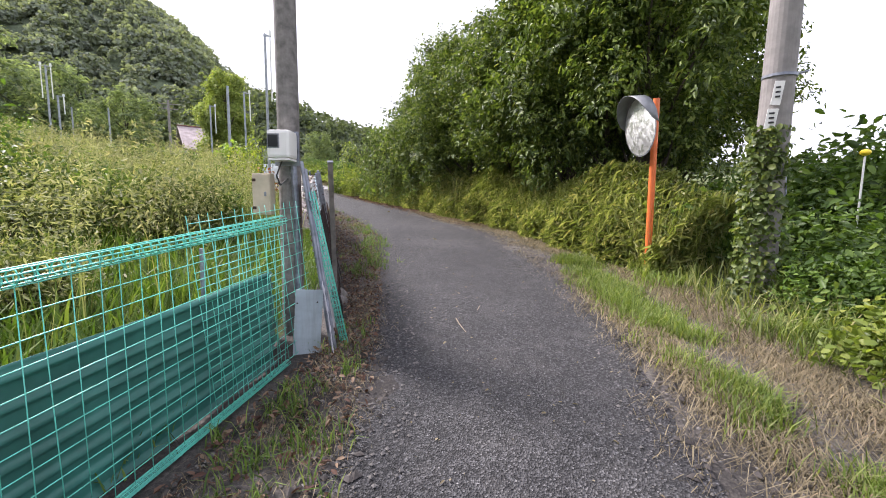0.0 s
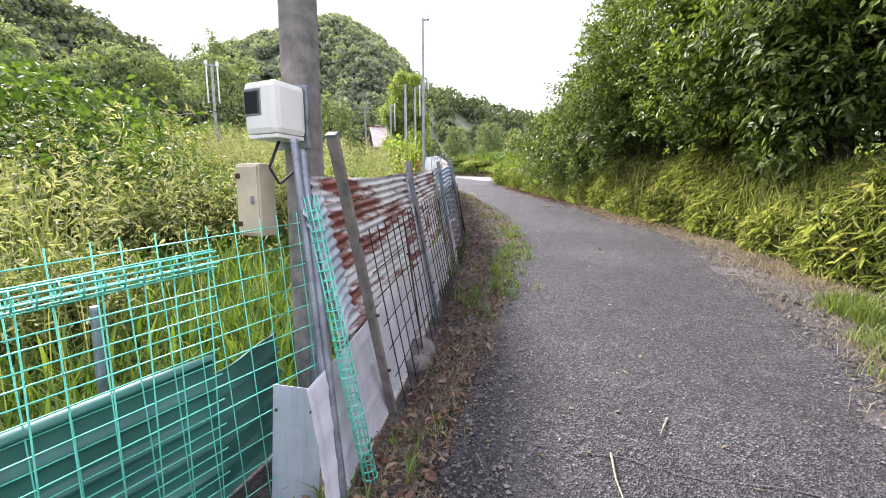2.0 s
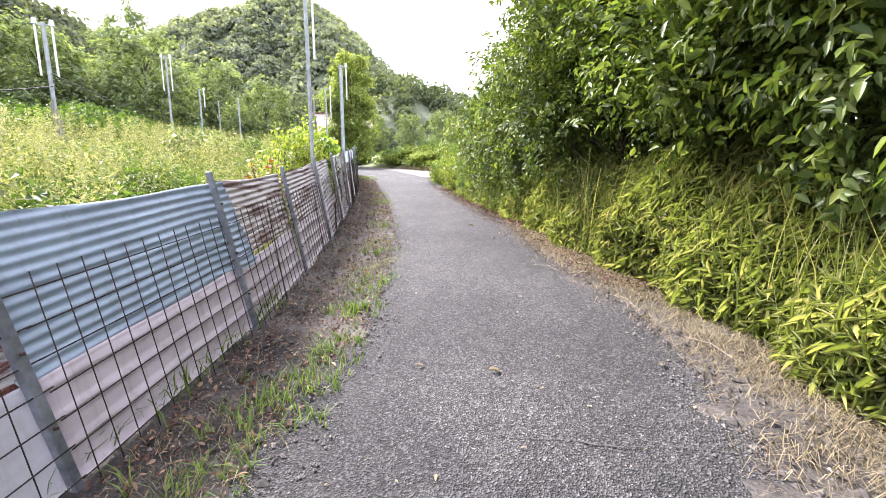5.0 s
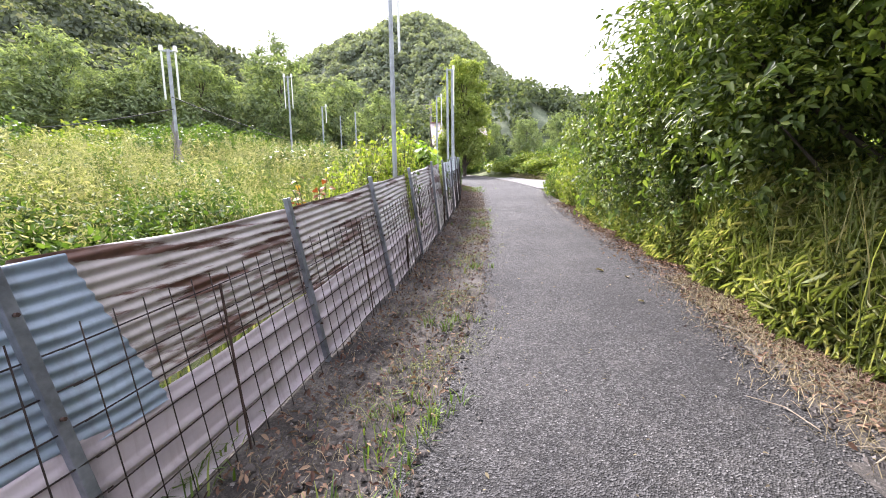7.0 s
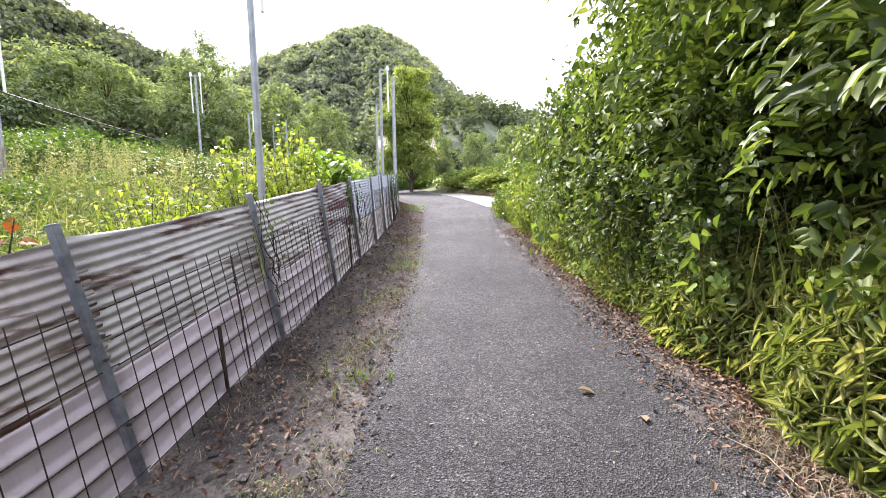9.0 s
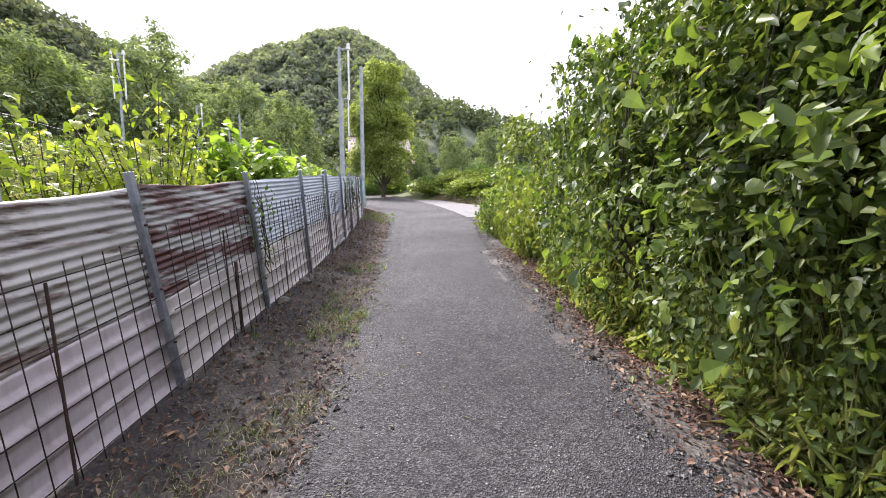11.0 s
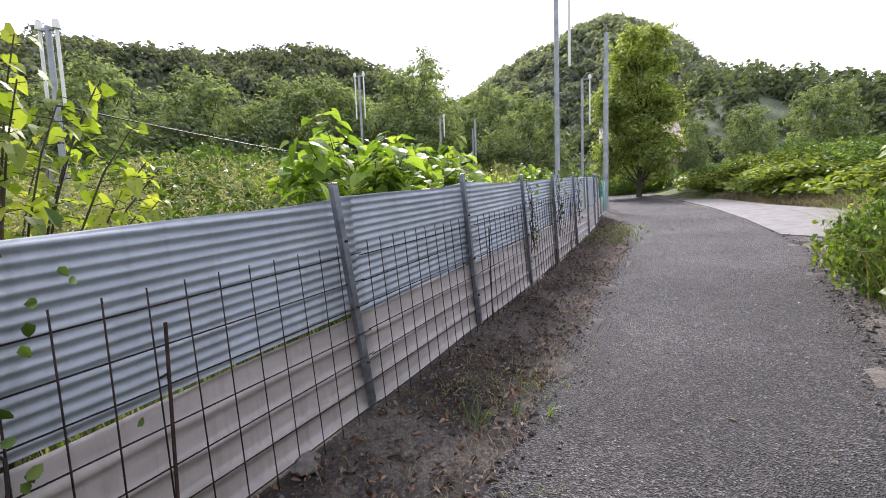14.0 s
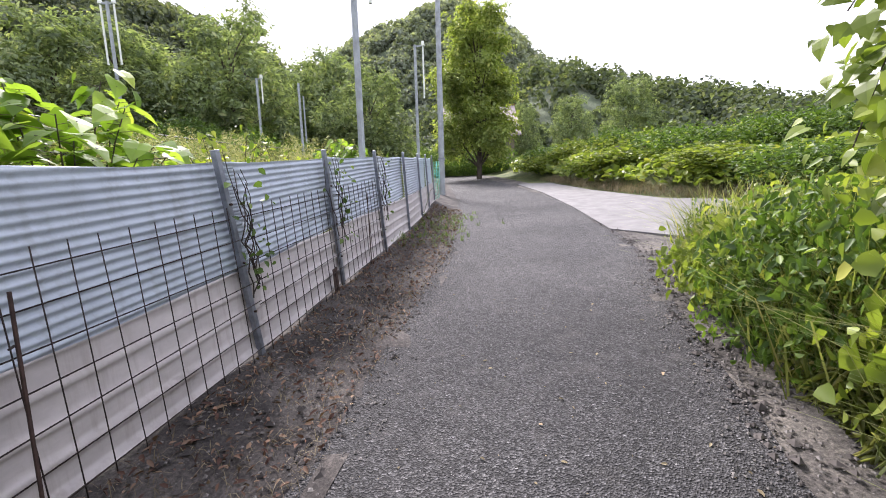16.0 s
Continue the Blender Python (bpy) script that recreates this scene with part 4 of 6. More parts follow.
def concrete_pole():
    e = thing("utility_pole", on_ground(3.75, 5.3, -0.3), "tall concrete utility pole wrapped in ivy at its foot", "utility pole")
    bm = bmesh.new()
    tube_into(bm, (0, 0, -0.2), (0.1, 0.03, 9.5), 0.175, 0.12, 24)
    part("shaft", bm, M_POLECONC, e)
    bm = bmesh.new()
    tube_into(bm, (0.03, 0, 2.86), (0.03, 0, 2.89), 0.168, 0.168, 24)
    part("band", bm, M_GALV, e, "steel band")
    bm = bmesh.new()
    tube_into(bm, (0.18, 0, 2.9), (0.36, 0.02, 2.95), 0.012, 0.012, 8)
    part("step_bolt", bm, M_GALV, e)
    for x, z, w, h in ((-0.085, 2.66, 0.09, 0.26), (-0.13, 2.38, 0.10, 0.22)):
        bm = bmesh.new()
        box_into(bm, (w, 0.012, h), (x, -0.155, z), Matrix.Rotation(radians(-30), 4, "Z") @ Matrix.Rotation(radians(6), 4, "Y"), 0.003)
        pl = part("number_plate", bm, M_PAPER, e, "small pale number plate")
        bm = bmesh.new()
        for k in range(3):
            box_into(bm, (w * 0.5, 0.004, 0.02), (x - 0.004, -0.165, z + 0.06 - k * 0.05), Matrix.Rotation(radians(-30), 4, "Z"), 0)
        o = part("marking", bm, M_CABLE, pl)
    bm = bmesh.new()
    chain_into(bm, [(-0.15, -0.12, 0.4), (-0.17, -0.05, 1.2), (0.12, -0.15, 1.55), (0.17, -0.06, 1.75), (0.06, -0.16, 1.0)], 0.008, 0.008, 6)
    part("wire", bm, M_GALV, e, "loose grey wire")
    rng = np.random.default_rng(5)
    n = 1500
    z = rng.random(n) ** 0.8 * 2.3
    a = rng.normal(size=n) * 1.0 + math.pi * 1.1
    r = 0.17 + 0.20 * rng.random(n) ** 1.5 * (1 - z / 3.5)
    place = np.stack([r * np.cos(a), r * np.sin(a), z], axis=1)
    nr = np.stack([np.cos(a), np.sin(a), 0.3 + 0 * a], axis=1)
    part_mesh("ivy", leaves_mesh("ivy", place, jitter(nr, rng, 0.5, 0.2), 0.045 + 0.05 * rng.random(n), 0.7, L_IVY, rng), e, "green ivy climbing the pole")


concrete_pole()

e = thing("reflector_marker", on_ground(5.6, 6.1), "yellow round marker on a thin stick among the weeds", "road marker")
bm = bmesh.new()
tube_into(bm, (0, 0, -0.2), (0, 0, 1.85), 0.012, 0.012, 8)
part("stick", bm, M_PAPER, e)
bm = bmesh.new()
bmesh.ops.create_uvsphere(bm, u_segments=16, v_segments=10, radius=0.06, matrix=Matrix.Translation((0, 0, 1.9)) @ Matrix.Diagonal((1, 1, 0.75, 1)))
part("cap", bm, M_YELLOW, e, "yellow plastic cap")


# ---- lamp poles of the old orchard ----
def lamp_pole(x, y, top, lamps, radius=0.045, arm=0.42, label="thin steel pole carrying two hanging white tubes", tube=1.15, turn=0.0):
    base = on_ground(x, y)
    h = top - base.z
    e = thing("lamp_pole", Matrix.Translation(base) @ Matrix.Rotation(turn, 4, "Z"), label, "lamp pole", "field lamp poles")
    bm = bmesh.new()
    tube_into(bm, (0, 0, -0.2), (0, 0, h), radius, radius * 0.85, 10)
    part("shaft", bm, M_LAMPPOLE, e)
    if lamps:
        bm = bmesh.new()
        box_into(bm, (arm * 2 + 0.1 if lamps > 1 else arm + 0.1, 0.05, 0.06), (0 if lamps > 1 else arm / 2, 0, h - 0.06), None, 0.004)
        part("arm", bm, M_LAMPPOLE, e)
    for k in range(lamps):
        s = -1 if k else 1
        bm = bmesh.new()
        tube_into(bm, (s * arm, 0, h - tube), (s * arm, 0, h - 0.05), radius * 0.5, radius * 0.5, 10)
        tb = part("lamp_tube", bm, M_TUBE, e, "hanging white tube")
        bm = bmesh.new()
        tube_into(bm, (s * arm, 0, h - 0.07), (s * arm, 0, h + 0.12), radius * 1.2, radius * 0.8, 10)
        part("lamp_cap", bm, M_TUBE, tb)
    return e


lamp_pole(-17.35, 15.9, 7.3, 2, 0.068, 0.22, tube=1.7, turn=0.9)
lamp_pole(-23.6, 25.0, 9.2, 2, 0.06, 0.22, tube=1.9, turn=0.7)
lamp_pole(-6.63, 15.65, 7.4, 1, 0.05, 0.17, "tall steel pole with one hanging white tube behind the fence", 2.3, 0.3)
lamp_pole(-12.55, 26.05, 8.0, 1, 0.062, 0.30, "tall steel pole with one hanging white tube behind the fence", 1.7, 0.5)
lamp_pole(-19.6, 34.7, 9.1, 1, 0.07, 0.35, "steel pole with one hanging white tube in the field", 2.2, 0.5)
lamp_pole(-30.5, 33.0, 9.4, 1, 0.08, 0.4, "thin steel pole with a hanging tube far in the field", 1.4, 0.2)
lamp_pole(-34.0, 38.0, 9.6, 0, 0.07, 0.4, "bare thin steel pole in the field")
lamp_pole(-27.0, 33.5, 8.6, 0, 0.07, 0.4, "bare thin steel pole in the field")


def stake_bundle(x, y, count, height, seed):
    rng = np.random.default_rng(seed)
    e = thing("stake_bundle", on_ground(x, y), "bundle of weathered grey stakes leaning together in the weeds", "stakes", "stake bundles")
    for k in range(count):
        a = k * 2 * math.pi / count + rng.random() * 0.5
        h = height * (0.75 + 0.4 * rng.random())
        foot = Vector((0.42 * math.cos(a), 0.42 * math.sin(a), -0.1))
        tip = Vector((0.10 * math.cos(a + 2.6), 0.10 * math.sin(a + 2.6), h)) + Vector(rng.normal(size=3) * 0.08)
        bm = bmesh.new()
        tube_into(bm, foot, tip, 0.032, 0.026, 8)
        part("stake", bm, M_POLECONC, e)


stake_bundle(-17.0, 15.75, 9, 2.0, 3)
stake_bundle(-20.2, 20.6, 7, 1.8, 5)


def roadside_pole(x, y, top, r):
    base = on_ground(x, y)
    e = thing("utility_pole", base, "slender pale concrete pole at the fence end", "utility pole")
    bm = bmesh.new()
    tube_into(bm, (0, 0, -0.2), (0, 0, top - base.z), r, r * 0.75, 16)
    part("shaft", bm, M_LAMPPOLE, e)
    bm = bmesh.new()
    tube_into(bm, (0, 0, 1.4), (0, 0, 1.46), r * 1.12, r * 1.12, 16)
    part("band", bm, M_GALV, e)


roadside_pole(-17.9, 34.3, 10.5, 0.125)

# crossed pole with arms far off
e = thing("power_pole", on_ground(-44, 66), "far power pole with crossarms", "power pole")
bm = bmesh.new()
tube_into(bm, (0, 0, -1), (0, 0, 11.5), 0.22, 0.16, 10)
part("shaft", bm, M_POLECONC, e)
for z in (10.9, 10.2):
    bm = bmesh.new()
    box_into(bm, (2.6, 0.12, 0.12), (0, 0, z), Matrix.Rotation(0.5, 4, "Z"), 0.01)
    part("crossarm", bm, M_POLECONC, e)


def cable(name, a, b, sag, r=0.012):
    a, b = Vector(a), Vector(b)
    pts = [a.lerp(b, k / 24) - Vector((0, 0, sag * 4 * (k / 24) * (1 - k / 24))) for k in range(25)]
    bm = bmesh.new()
    chain_into(bm, pts, r, r, 5)
    me = bpy.data.meshes.new(name)
    bm.to_mesh(me)
    bm.free()
    me.materials.append(M_CABLE)
    tagged(new(name, me), "black sagging overhead cable", "cable", "overhead cables")


cable("cable", (-16.9, 15.7, 5.6), (-38, 50, 7.4), 1.2, 0.018)
cable("cable", (-40, 8, 6.6), (-16.9, 15.7, 5.2), 0.8, 0.018)


# ---- far house ----
def far_house():
    m = Matrix.Translation(on_ground(-32.6, 56.9)) @ Matrix.Rotation(radians(40), 4, "Z")
    e = thing("house", m, "low house with a faded red sheet roof behind the field", "house")
    h = 3.1
    bm = bmesh.new()
    box_into(bm, (6.2, 7.2, h), (0, 0, h / 2), None, 0.03)
    part("wall", bm, M_PLASTER, e)
    verts = [(-3.6, -4.6, h - 0.1), (3.6, -4.6, h - 0.1), (3.6, 0, h + 3.2), (-3.6, 0, h + 3.2), (-3.6, 4.6, h - 0.1), (3.6, 4.6, h - 0.1)]
    top = [(x, y, z + 0.16) for x, y, z in verts]
    faces = [(0, 1, 2, 3), (3, 2, 5, 4), (6, 9, 8, 7), (9, 10, 11, 8), (0, 6, 7, 1), (4, 5, 11, 10), (0, 3, 9, 6), (3, 4, 10, 9), (1, 7, 8, 2), (2, 8, 11, 5)]
    rf = part_mesh("roof", mesh_of("roof", verts + top, faces, M_ROOF), e, "faded red ribbed roof")
    ang = math.atan2(3.3, 4.6)
    for k in range(15):
        for side in (-1, 1):
            bm = bmesh.new()
            box_into(bm, (0.05, 5.5, 0.05), (-3.4 + k * 0.486, side * 2.3, h + 1.72), Matrix.Rotation(-side * ang, 4, "X"), 0)
            part("roof_seam", bm, M_ROOF, rf)
    bm = bmesh.new()
    box_into(bm, (7.3, 0.34, 0.10), (0, 0, h + 3.4), None, 0.02)
    part("ridge_cap", bm, M_RIDGE, rf, "rust-red ridge cap")
    for x in (-1.6, 1.4):
        bm = bmesh.new()
        box_into(bm, (1.3, 0.08, 1.1), (x, -3.62, 1.6), None, 0.01)
        w = part("window", bm, M_DARKGLASS, e, "dark window")
        bm = bmesh.new()
        box_into(bm, (1.45, 0.10, 0.08), (x, -3.63, 1.0), None, 0.01)
        part("sill", bm, M_LAMPPOLE, w)


far_house()

# small stone marker by the side drive
e = thing("concrete_stub", on_ground(-12.3, 38.6, -0.05), "short grey concrete stub beside the side drive", "bollard")
bm = bmesh.new()
box_into(bm, (0.22, 0.22, 1.0), (0, 0, 0.5), None, 0.02)
part("shaft", bm, M_CONCRETE, e)
bm = bmesh.new()
tube_into(bm, (-0.3, 0, 0.93), (1.0, 0, 0.9), 0.04, 0.04, 8)
part("rail", bm, M_RUST, e)


# ---- trees of the hedge ----
def crown_tree(seed, height, spread, leaves, size, leaf_mat, low=0.15, lean=0.0, nb=16, shell=0.5):
    """Mesh data for one tree: trunk with limbs, and a crown of single leaves."""
    rng = np.random.default_rng(seed)
    blobs = []
    for k in range(nb):
        u = low + (1 - low) * (k + 0.5) / nb
        a = k * 2.4 + rng.random() * 1.2
        r = spread * (0.25 + 0.55 * math.sin(math.pi * min(1, u * 0.82 + 0.12)) * rng.random() ** 0.5)
        s = spread * (0.32 + 0.25 * rng.random()) * (1.15 - 0.55 * u)
        blobs.append((r * math.cos(a) + lean * u, r * math.sin(a), height * u * 0.93, s, s, s * 0.78))
    bm = bmesh.new()
    trunk = [Vector((0, 0, -0.3)), Vector((0.05, 0.02, height * 0.25)), Vector((lean * 0.5 - 0.06, 0.05, height * 0.55)), Vector((lean * 0.8, 0, height * 0.82))]
    chain_into(bm, trunk, 0.035 * height / 2.2, 0.02, 8)
    for b in blobs:
        z0 = max(0.1 * height, b[2] - 0.22 * height)
        k = min(2.99, z0 / (height * 0.3))
        s = trunk[int(min(2, k))].lerp(trunk[int(min(2, k)) + 1], k - int(k) if k < 3 else 1)
        mid = s.lerp(Vector(b[:3]), 0.5) + Vector((rng.normal() * 0.1, rng.normal() * 0.1, 0.1))
        chain_into(bm, [s, mid, Vector(b[:3])], 0.030 * height / 5, 0.008, 6)
    tm = bpy.data.meshes.new("trunk")
    bm.to_mesh(tm)
    bm.free()
    tm.materials.append(M_BARK)
    # leaves sit in sprays along short twigs, so that dark gaps stay between them
    per = 13
    c, o = blob_points(rng, blobs, leaves // per, shell)
    far = rng.random(len(c)) < 0.10
    c = c + o * np.where(far, 0.15 + 0.55 * rng.random(len(c)) ** 1.8, 0.0)[:, None]
    axis = o * 0.8 + rng.normal(size=c.shape) * 0.5 + np.array([0, 0, 0.12])
    axis /= np.linalg.norm(axis, axis=1)[:, None]
    face = o * 0.55 + rng.normal(size=c.shape) * 0.30 + np.array([0, 0, 0.75])
    span = size * (2.0 + 2.4 * rng.random(len(c)))
    C, A, F, S = (np.repeat(q, per, axis=0) for q in (c, axis, face, span))
    u = np.tile(np.arange(per) / (per - 1) - 0.45, len(c))
    hand = np.tile(np.where(np.arange(per) % 2 == 0, 1.0, -1.0), len(c))
    cross = np.cross(F, A)
    cross /= np.maximum(1e-6, np.linalg.norm(cross, axis=1))[:, None]
    p = C + A * (S * u)[:, None] + cross * (hand * size * 0.45)[:, None] + rng.normal(size=C.shape) * size * 0.30
    p[:, 2] -= 0.35 * S * u * u
    along = A * 0.55 + cross * hand[:, None] * 0.8 + rng.normal(size=C.shape) * 0.25 + np.array([0, 0, -0.30])
    L = size * (0.6 + 0.75 * rng.random(len(p)))
    cm = leaves_mesh("crown", p, F + rng.normal(size=F.shape) * 0.33, L, 0.44, leaf_mat, rng, along)
    return tm, cm


def plant_tree(name, meshes, x, y, turn, scale, label, category="tree", group="", dz=0.0):
    e = thing(name, Matrix.Translation(on_ground(x, y, dz)) @ Matrix.Rotation(turn, 4, "Z") @ Matrix.Diagonal((scale[0], scale[0], scale[1], 1)), label, category, group)
    part_mesh("trunk", meshes[0], e)
    part_mesh("crown", meshes[1], e)
    return e


T_A = crown_tree(1, 5.6, 2.1, 28000, 0.100, L_TREE, 0.30, 0.0, 20, 0.75)
T_B = crown_tree(2, 6.4, 2.3, 30000, 0.100, L_TREE, 0.28, 0.0, 20, 0.75)
T_C = crown_tree(3, 4.6, 2.0, 19000, 0.102, L_TREE, 0.25, 0.0, 18, 0.75)
T_D = crown_tree(4, 7.2, 2.0, 15000, 0.110, L_TREE, 0.35, 0.3, 18, 0.8)
LBL = "dense broad-leaved tree overhanging the lane hedge"
for k, (t, off, y, turn, s) in enumerate((
        (T_B, 1.9, 8.9, 0.0, (0.92, 1.12)), (T_A, 1.8, 9.9, 2.1, (1.0, 1.32)), (T_B, 1.7, 11.5, 4.0, (1.0, 1.15)), (T_A, 1.6, 13.1, 1.0, (1.0, 1.05)),
        (T_B, 1.5, 14.7, 3.0, (0.9, 0.98)), (T_A, 1.35, 16.2, 5.2, (0.95, 0.98)), (T_C, 1.4, 17.7, 0.6, (0.95, 0.98)), (T_C, 1.7, 19.3, 2.4, (0.85, 0.80)),
        (T_D, 1.3, 10.4, 0.5, (1.15, 1.2)), (T_D, 1.6, 12.3, 2.5, (1.0, 0.95)), (T_B, 4.4, 11.0, 1.4, (1.0, 1.0)), (T_D, 5.0, 12.0, 0.3, (1.2, 1.05)), (T_B, 5.2, 15.0, 2.6, (1.1, 1.05)), (T_A, 4.6, 18.2, 4.4, (1.1, 0.95)), (T_D, 3.6, 14.0, 1.9, (0.9, 1.0)),
        (T_D, 1.7, 16.8, 4.9, (0.85, 0.92)))):
    x = float(along_y(HEDGE, y)) + off
    plant_tree("tree", t, x, y, turn, s, LBL, "tree", "hedge trees")

# ---- low shrubs and climbing plants on the east side ----
def shrub_mesh(seed, rx, ry, h, leaves, size, mat, width=0.6, shell=0.4, nb=9):
    rng = np.random.default_rng(seed)
    blobs = []
    for k in range(nb):
        a = k * 2.4
        r = math.sqrt((k + 0.4) / nb) * 0.7
        s = 0.42 + 0.2 * rng.random()
        top = (1 - 0.5 * r * r) * (0.75 + 0.5 * rng.random())
        blobs.append((r * rx * math.cos(a), r * ry * math.sin(a), h * 0.42 * top, rx * s, ry * s, h * 0.52 * top))
    p, n = blob_points(rng, blobs, leaves, shell)
    keep = p[:, 2] > 0.02
    p, n = p[keep], n[keep]
    k = rng.integers(0, len(p), len(p) // 6)
    p2 = p[k] + n[k] * (0.26 * h * rng.random(len(k)) ** 2)[:, None]
    p, n = np.concatenate([p, p2]), np.concatenate([n, n[k]])
    along = rng.normal(size=n.shape) * 0.7
    along[:, 2] -= 0.5
    crown = leaves_mesh("leaves", p, jitter(n, rng, 1.1, 0.45), size * (0.45 + 1.0 * rng.random(len(p))), width, mat, rng, along)
    bm = bmesh.new()
    for b in blobs:
        chain_into(bm, [(b[0] * 0.2, b[1] * 0.2, -0.1), (b[0] * 0.6, b[1] * 0.6, b[2] * 0.7), (b[0], b[1], b[2] * 1.3)], 0.018, 0.006, 5)
    sm = bpy.data.meshes.new("stems")
    bm.to_mesh(sm)
    bm.free()
    sm.materials.append(M_BARK)
    return sm, crown


def plant_shrub(name, meshes, x, y, turn, scale, label, category="shrub", group="", dz=0.0):
    e = thing(name, Matrix.Translation(on_ground(x, y, dz)) @ Matrix.Rotation(turn, 4, "Z") @ Matrix.Diagonal((scale[0], scale[0], scale[1], 1)), label, category, group)
    stems = part_mesh("stems" if len(meshes) < 3 else "stem_tangle", meshes[0], e)
    if len(meshes) > 2:
        tagged(stems, "", "", "", "stuff")
    part_mesh("leaves", meshes[1], e)
    if len(meshes) > 2 and meshes[2].name.startswith("stalk_tangle"):
        tagged(part_mesh("stalk_tangle", meshes[2], e), "", "", "", "stuff")
    elif len(meshes) > 2:
        part_mesh("broad_leaves", meshes[2], e, "broad heart-shaped creeper leaves")
    return e


def creeper_mesh(seed, r, h, leaves, size, mat):
    """Dense wall of creeper: lumpy dome with hollows, small leaves below and broad ones above."""
    rng = np.random.default_rng(seed)
    d = rng.normal(size=(leaves * 2, 3))
    d /= np.linalg.norm(d, axis=1)[:, None]
    d[:, 2] = np.abs(d[:, 2])
    big = np.array([noise.noise(Vector(v) * 2.6 + Vector((seed, 0, 0))) for v in d])
    fine = np.array([noise.noise(Vector(v) * 7.5 + Vector((0, seed, 0))) for v in d])
    ok = (fine > -0.05) | (rng.random(len(d)) < 0.22)
    rad = 1.0 + 0.24 * big + 0.22 * fine - 0.28 * rng.random(len(d)) ** 2.5
    q = np.sign(d) * np.abs(d) ** 0.72
    p = (q * rad[:, None] * np.array([r, r, h * 0.92]))[ok][:leaves]
    n = d[ok][:leaves] * np.array([1, 1, 0.7]) + np.array([0, 0, 0.35])
    # stray shoots
    k = rng.integers(0, len(p), len(p) // 9)
    p = np.concatenate([p, p[k] + d[ok][:leaves][k] * (0.42 * rng.random(len(k)) ** 1.6)[:, None]])
    n = np.concatenate([n, n[k]])
    along = rng.normal(size=n.shape) * 0.7
    along[:, 2] -= 0.45
    high = p[:, 2] / h
    broad = rng.random(len(p)) < 0.03 + 0.10 * np.clip(high, 0, 1)
    L = size * (0.55 + 0.8 * rng.random(len(p)))
    small = leaves_mesh("leaves", p[~broad], jitter(n[~broad], rng, 1.0, 0.45), L[~broad], 0.52, mat, rng, along[~broad])
    wide = heart_mesh("broad_leaves", p[broad] + n[broad] * 0.04, jitter(n[broad], rng, 0.8, 0.3), 0.07 + 0.085 * rng.random(int(broad.sum())) ** 1.5, 0.88, L_BROAD, rng, along[broad])
    bm = bmesh.new()
    for k in range(26):
        a = rng.random() * 6.28
        c, s_ = math.cos(a), math.sin(a)
        z = h * (0.3 + 0.6 * rng.random())
        chain_into(bm, [(c * r * 0.3, s_ * r * 0.3, -0.1), (c * r * 0.85, s_ * r * 0.85, z * 0.5), (math.cos(a + 0.25) * r * 0.98, math.sin(a + 0.25) * r * 0.98, z), (math.cos(a + 0.6) * r * 0.95, math.sin(a + 0.6) * r * 0.95, z * (0.85 + 0.35 * rng.random()))], 0.012, 0.004, 5)
    sm = bpy.data.meshes.new("stems")
    bm.to_mesh(sm)
    bm.free()
    sm.materials.append(M_BARK)
    return sm, small, wide


S_IVY = creeper_mesh(21, 1.10, 2.75, 15000, 0.066, L_IVY)
S_IVY2 = creeper_mesh(22, 1.12, 2.20, 13500, 0.064, L_IVY)
S_KUD = shrub_mesh(23, 1.1, 1.1, 1.5, 5200, 0.10, L_KUDZU, 0.8, 0.5, 14)
S_KUD2 = shrub_mesh(24, 1.6, 1.6, 1.3, 6000, 0.12, L_KUDZU, 0.8, 0.5, 14)
S_GRN = shrub_mesh(25, 1.5, 1.5, 1.7, 5200, 0.11, L_SHRUB, 0.5)
S_GRN2 = shrub_mesh(26, 2.0, 2.0, 2.6, 7000, 0.14, L_SHRUB, 0.5)
IVL = "climbing ivy and creeper thicket beside the lane"
for t, off, y, turn, s in ((S_IVY, 0.95, 16.9, 0.4, (0.95, 0.95)), (S_IVY, 0.95, 18.2, 1.4, (1.0, 1.15)), (S_IVY2, 0.95, 19.5, 2.6, (1.0, 1.42)), (S_IVY, 1.0, 20.7, 4.1, (1.0, 1.22)), (S_IVY2, 1.1, 21.9, 0.2, (0.95, 1.08)),
                           (S_IVY, 2.6, 19.8, 3.2, (1.2, 1.1)), (S_IVY2, 2.6, 22.0, 5.2, (1.2, 0.85))):
    plant_shrub("creeper_thicket", t, float(along_y(HEDGE, y)) + off + 0.16, y, turn, s, IVL, "shrub", "creeper thickets")
KDL = "bright green kudzu clump beside the lane"
for t, off, y, turn, s in ((S_KUD, 0.78, 22.8, 0.4, (0.8, 0.95)), (S_KUD, 0.72, 23.9, 1.9, (0.8, 1.1)), (S_GRN, 0.5, 24.9, 2.9, (0.55, 0.75)), (S_KUD2, 0.55, 25.9, 3.1, (0.6, 0.85)), (S_GRN, 0.6, 26.9, 1.1, (0.5, 0.55)), (S_KUD, 1.7, 23.1, 4.3, (0.95, 1.5)), (S_GRN, 1.8, 24.4, 5.3, (0.8, 1.1)), (S_KUD2, 2.2, 25.6, 0.8, (0.8, 1.15)), (S_KUD, 1.5, 27.4, 2.2, (0.9, 0.75)), (S_KUD, 1.45, 22.2, 3.0, (0.8, 1.35))):
    plant_shrub("kudzu", t, float(along_y(HEDGE, y)) + off, y, turn, s, KDL, "shrub", "kudzu clumps")
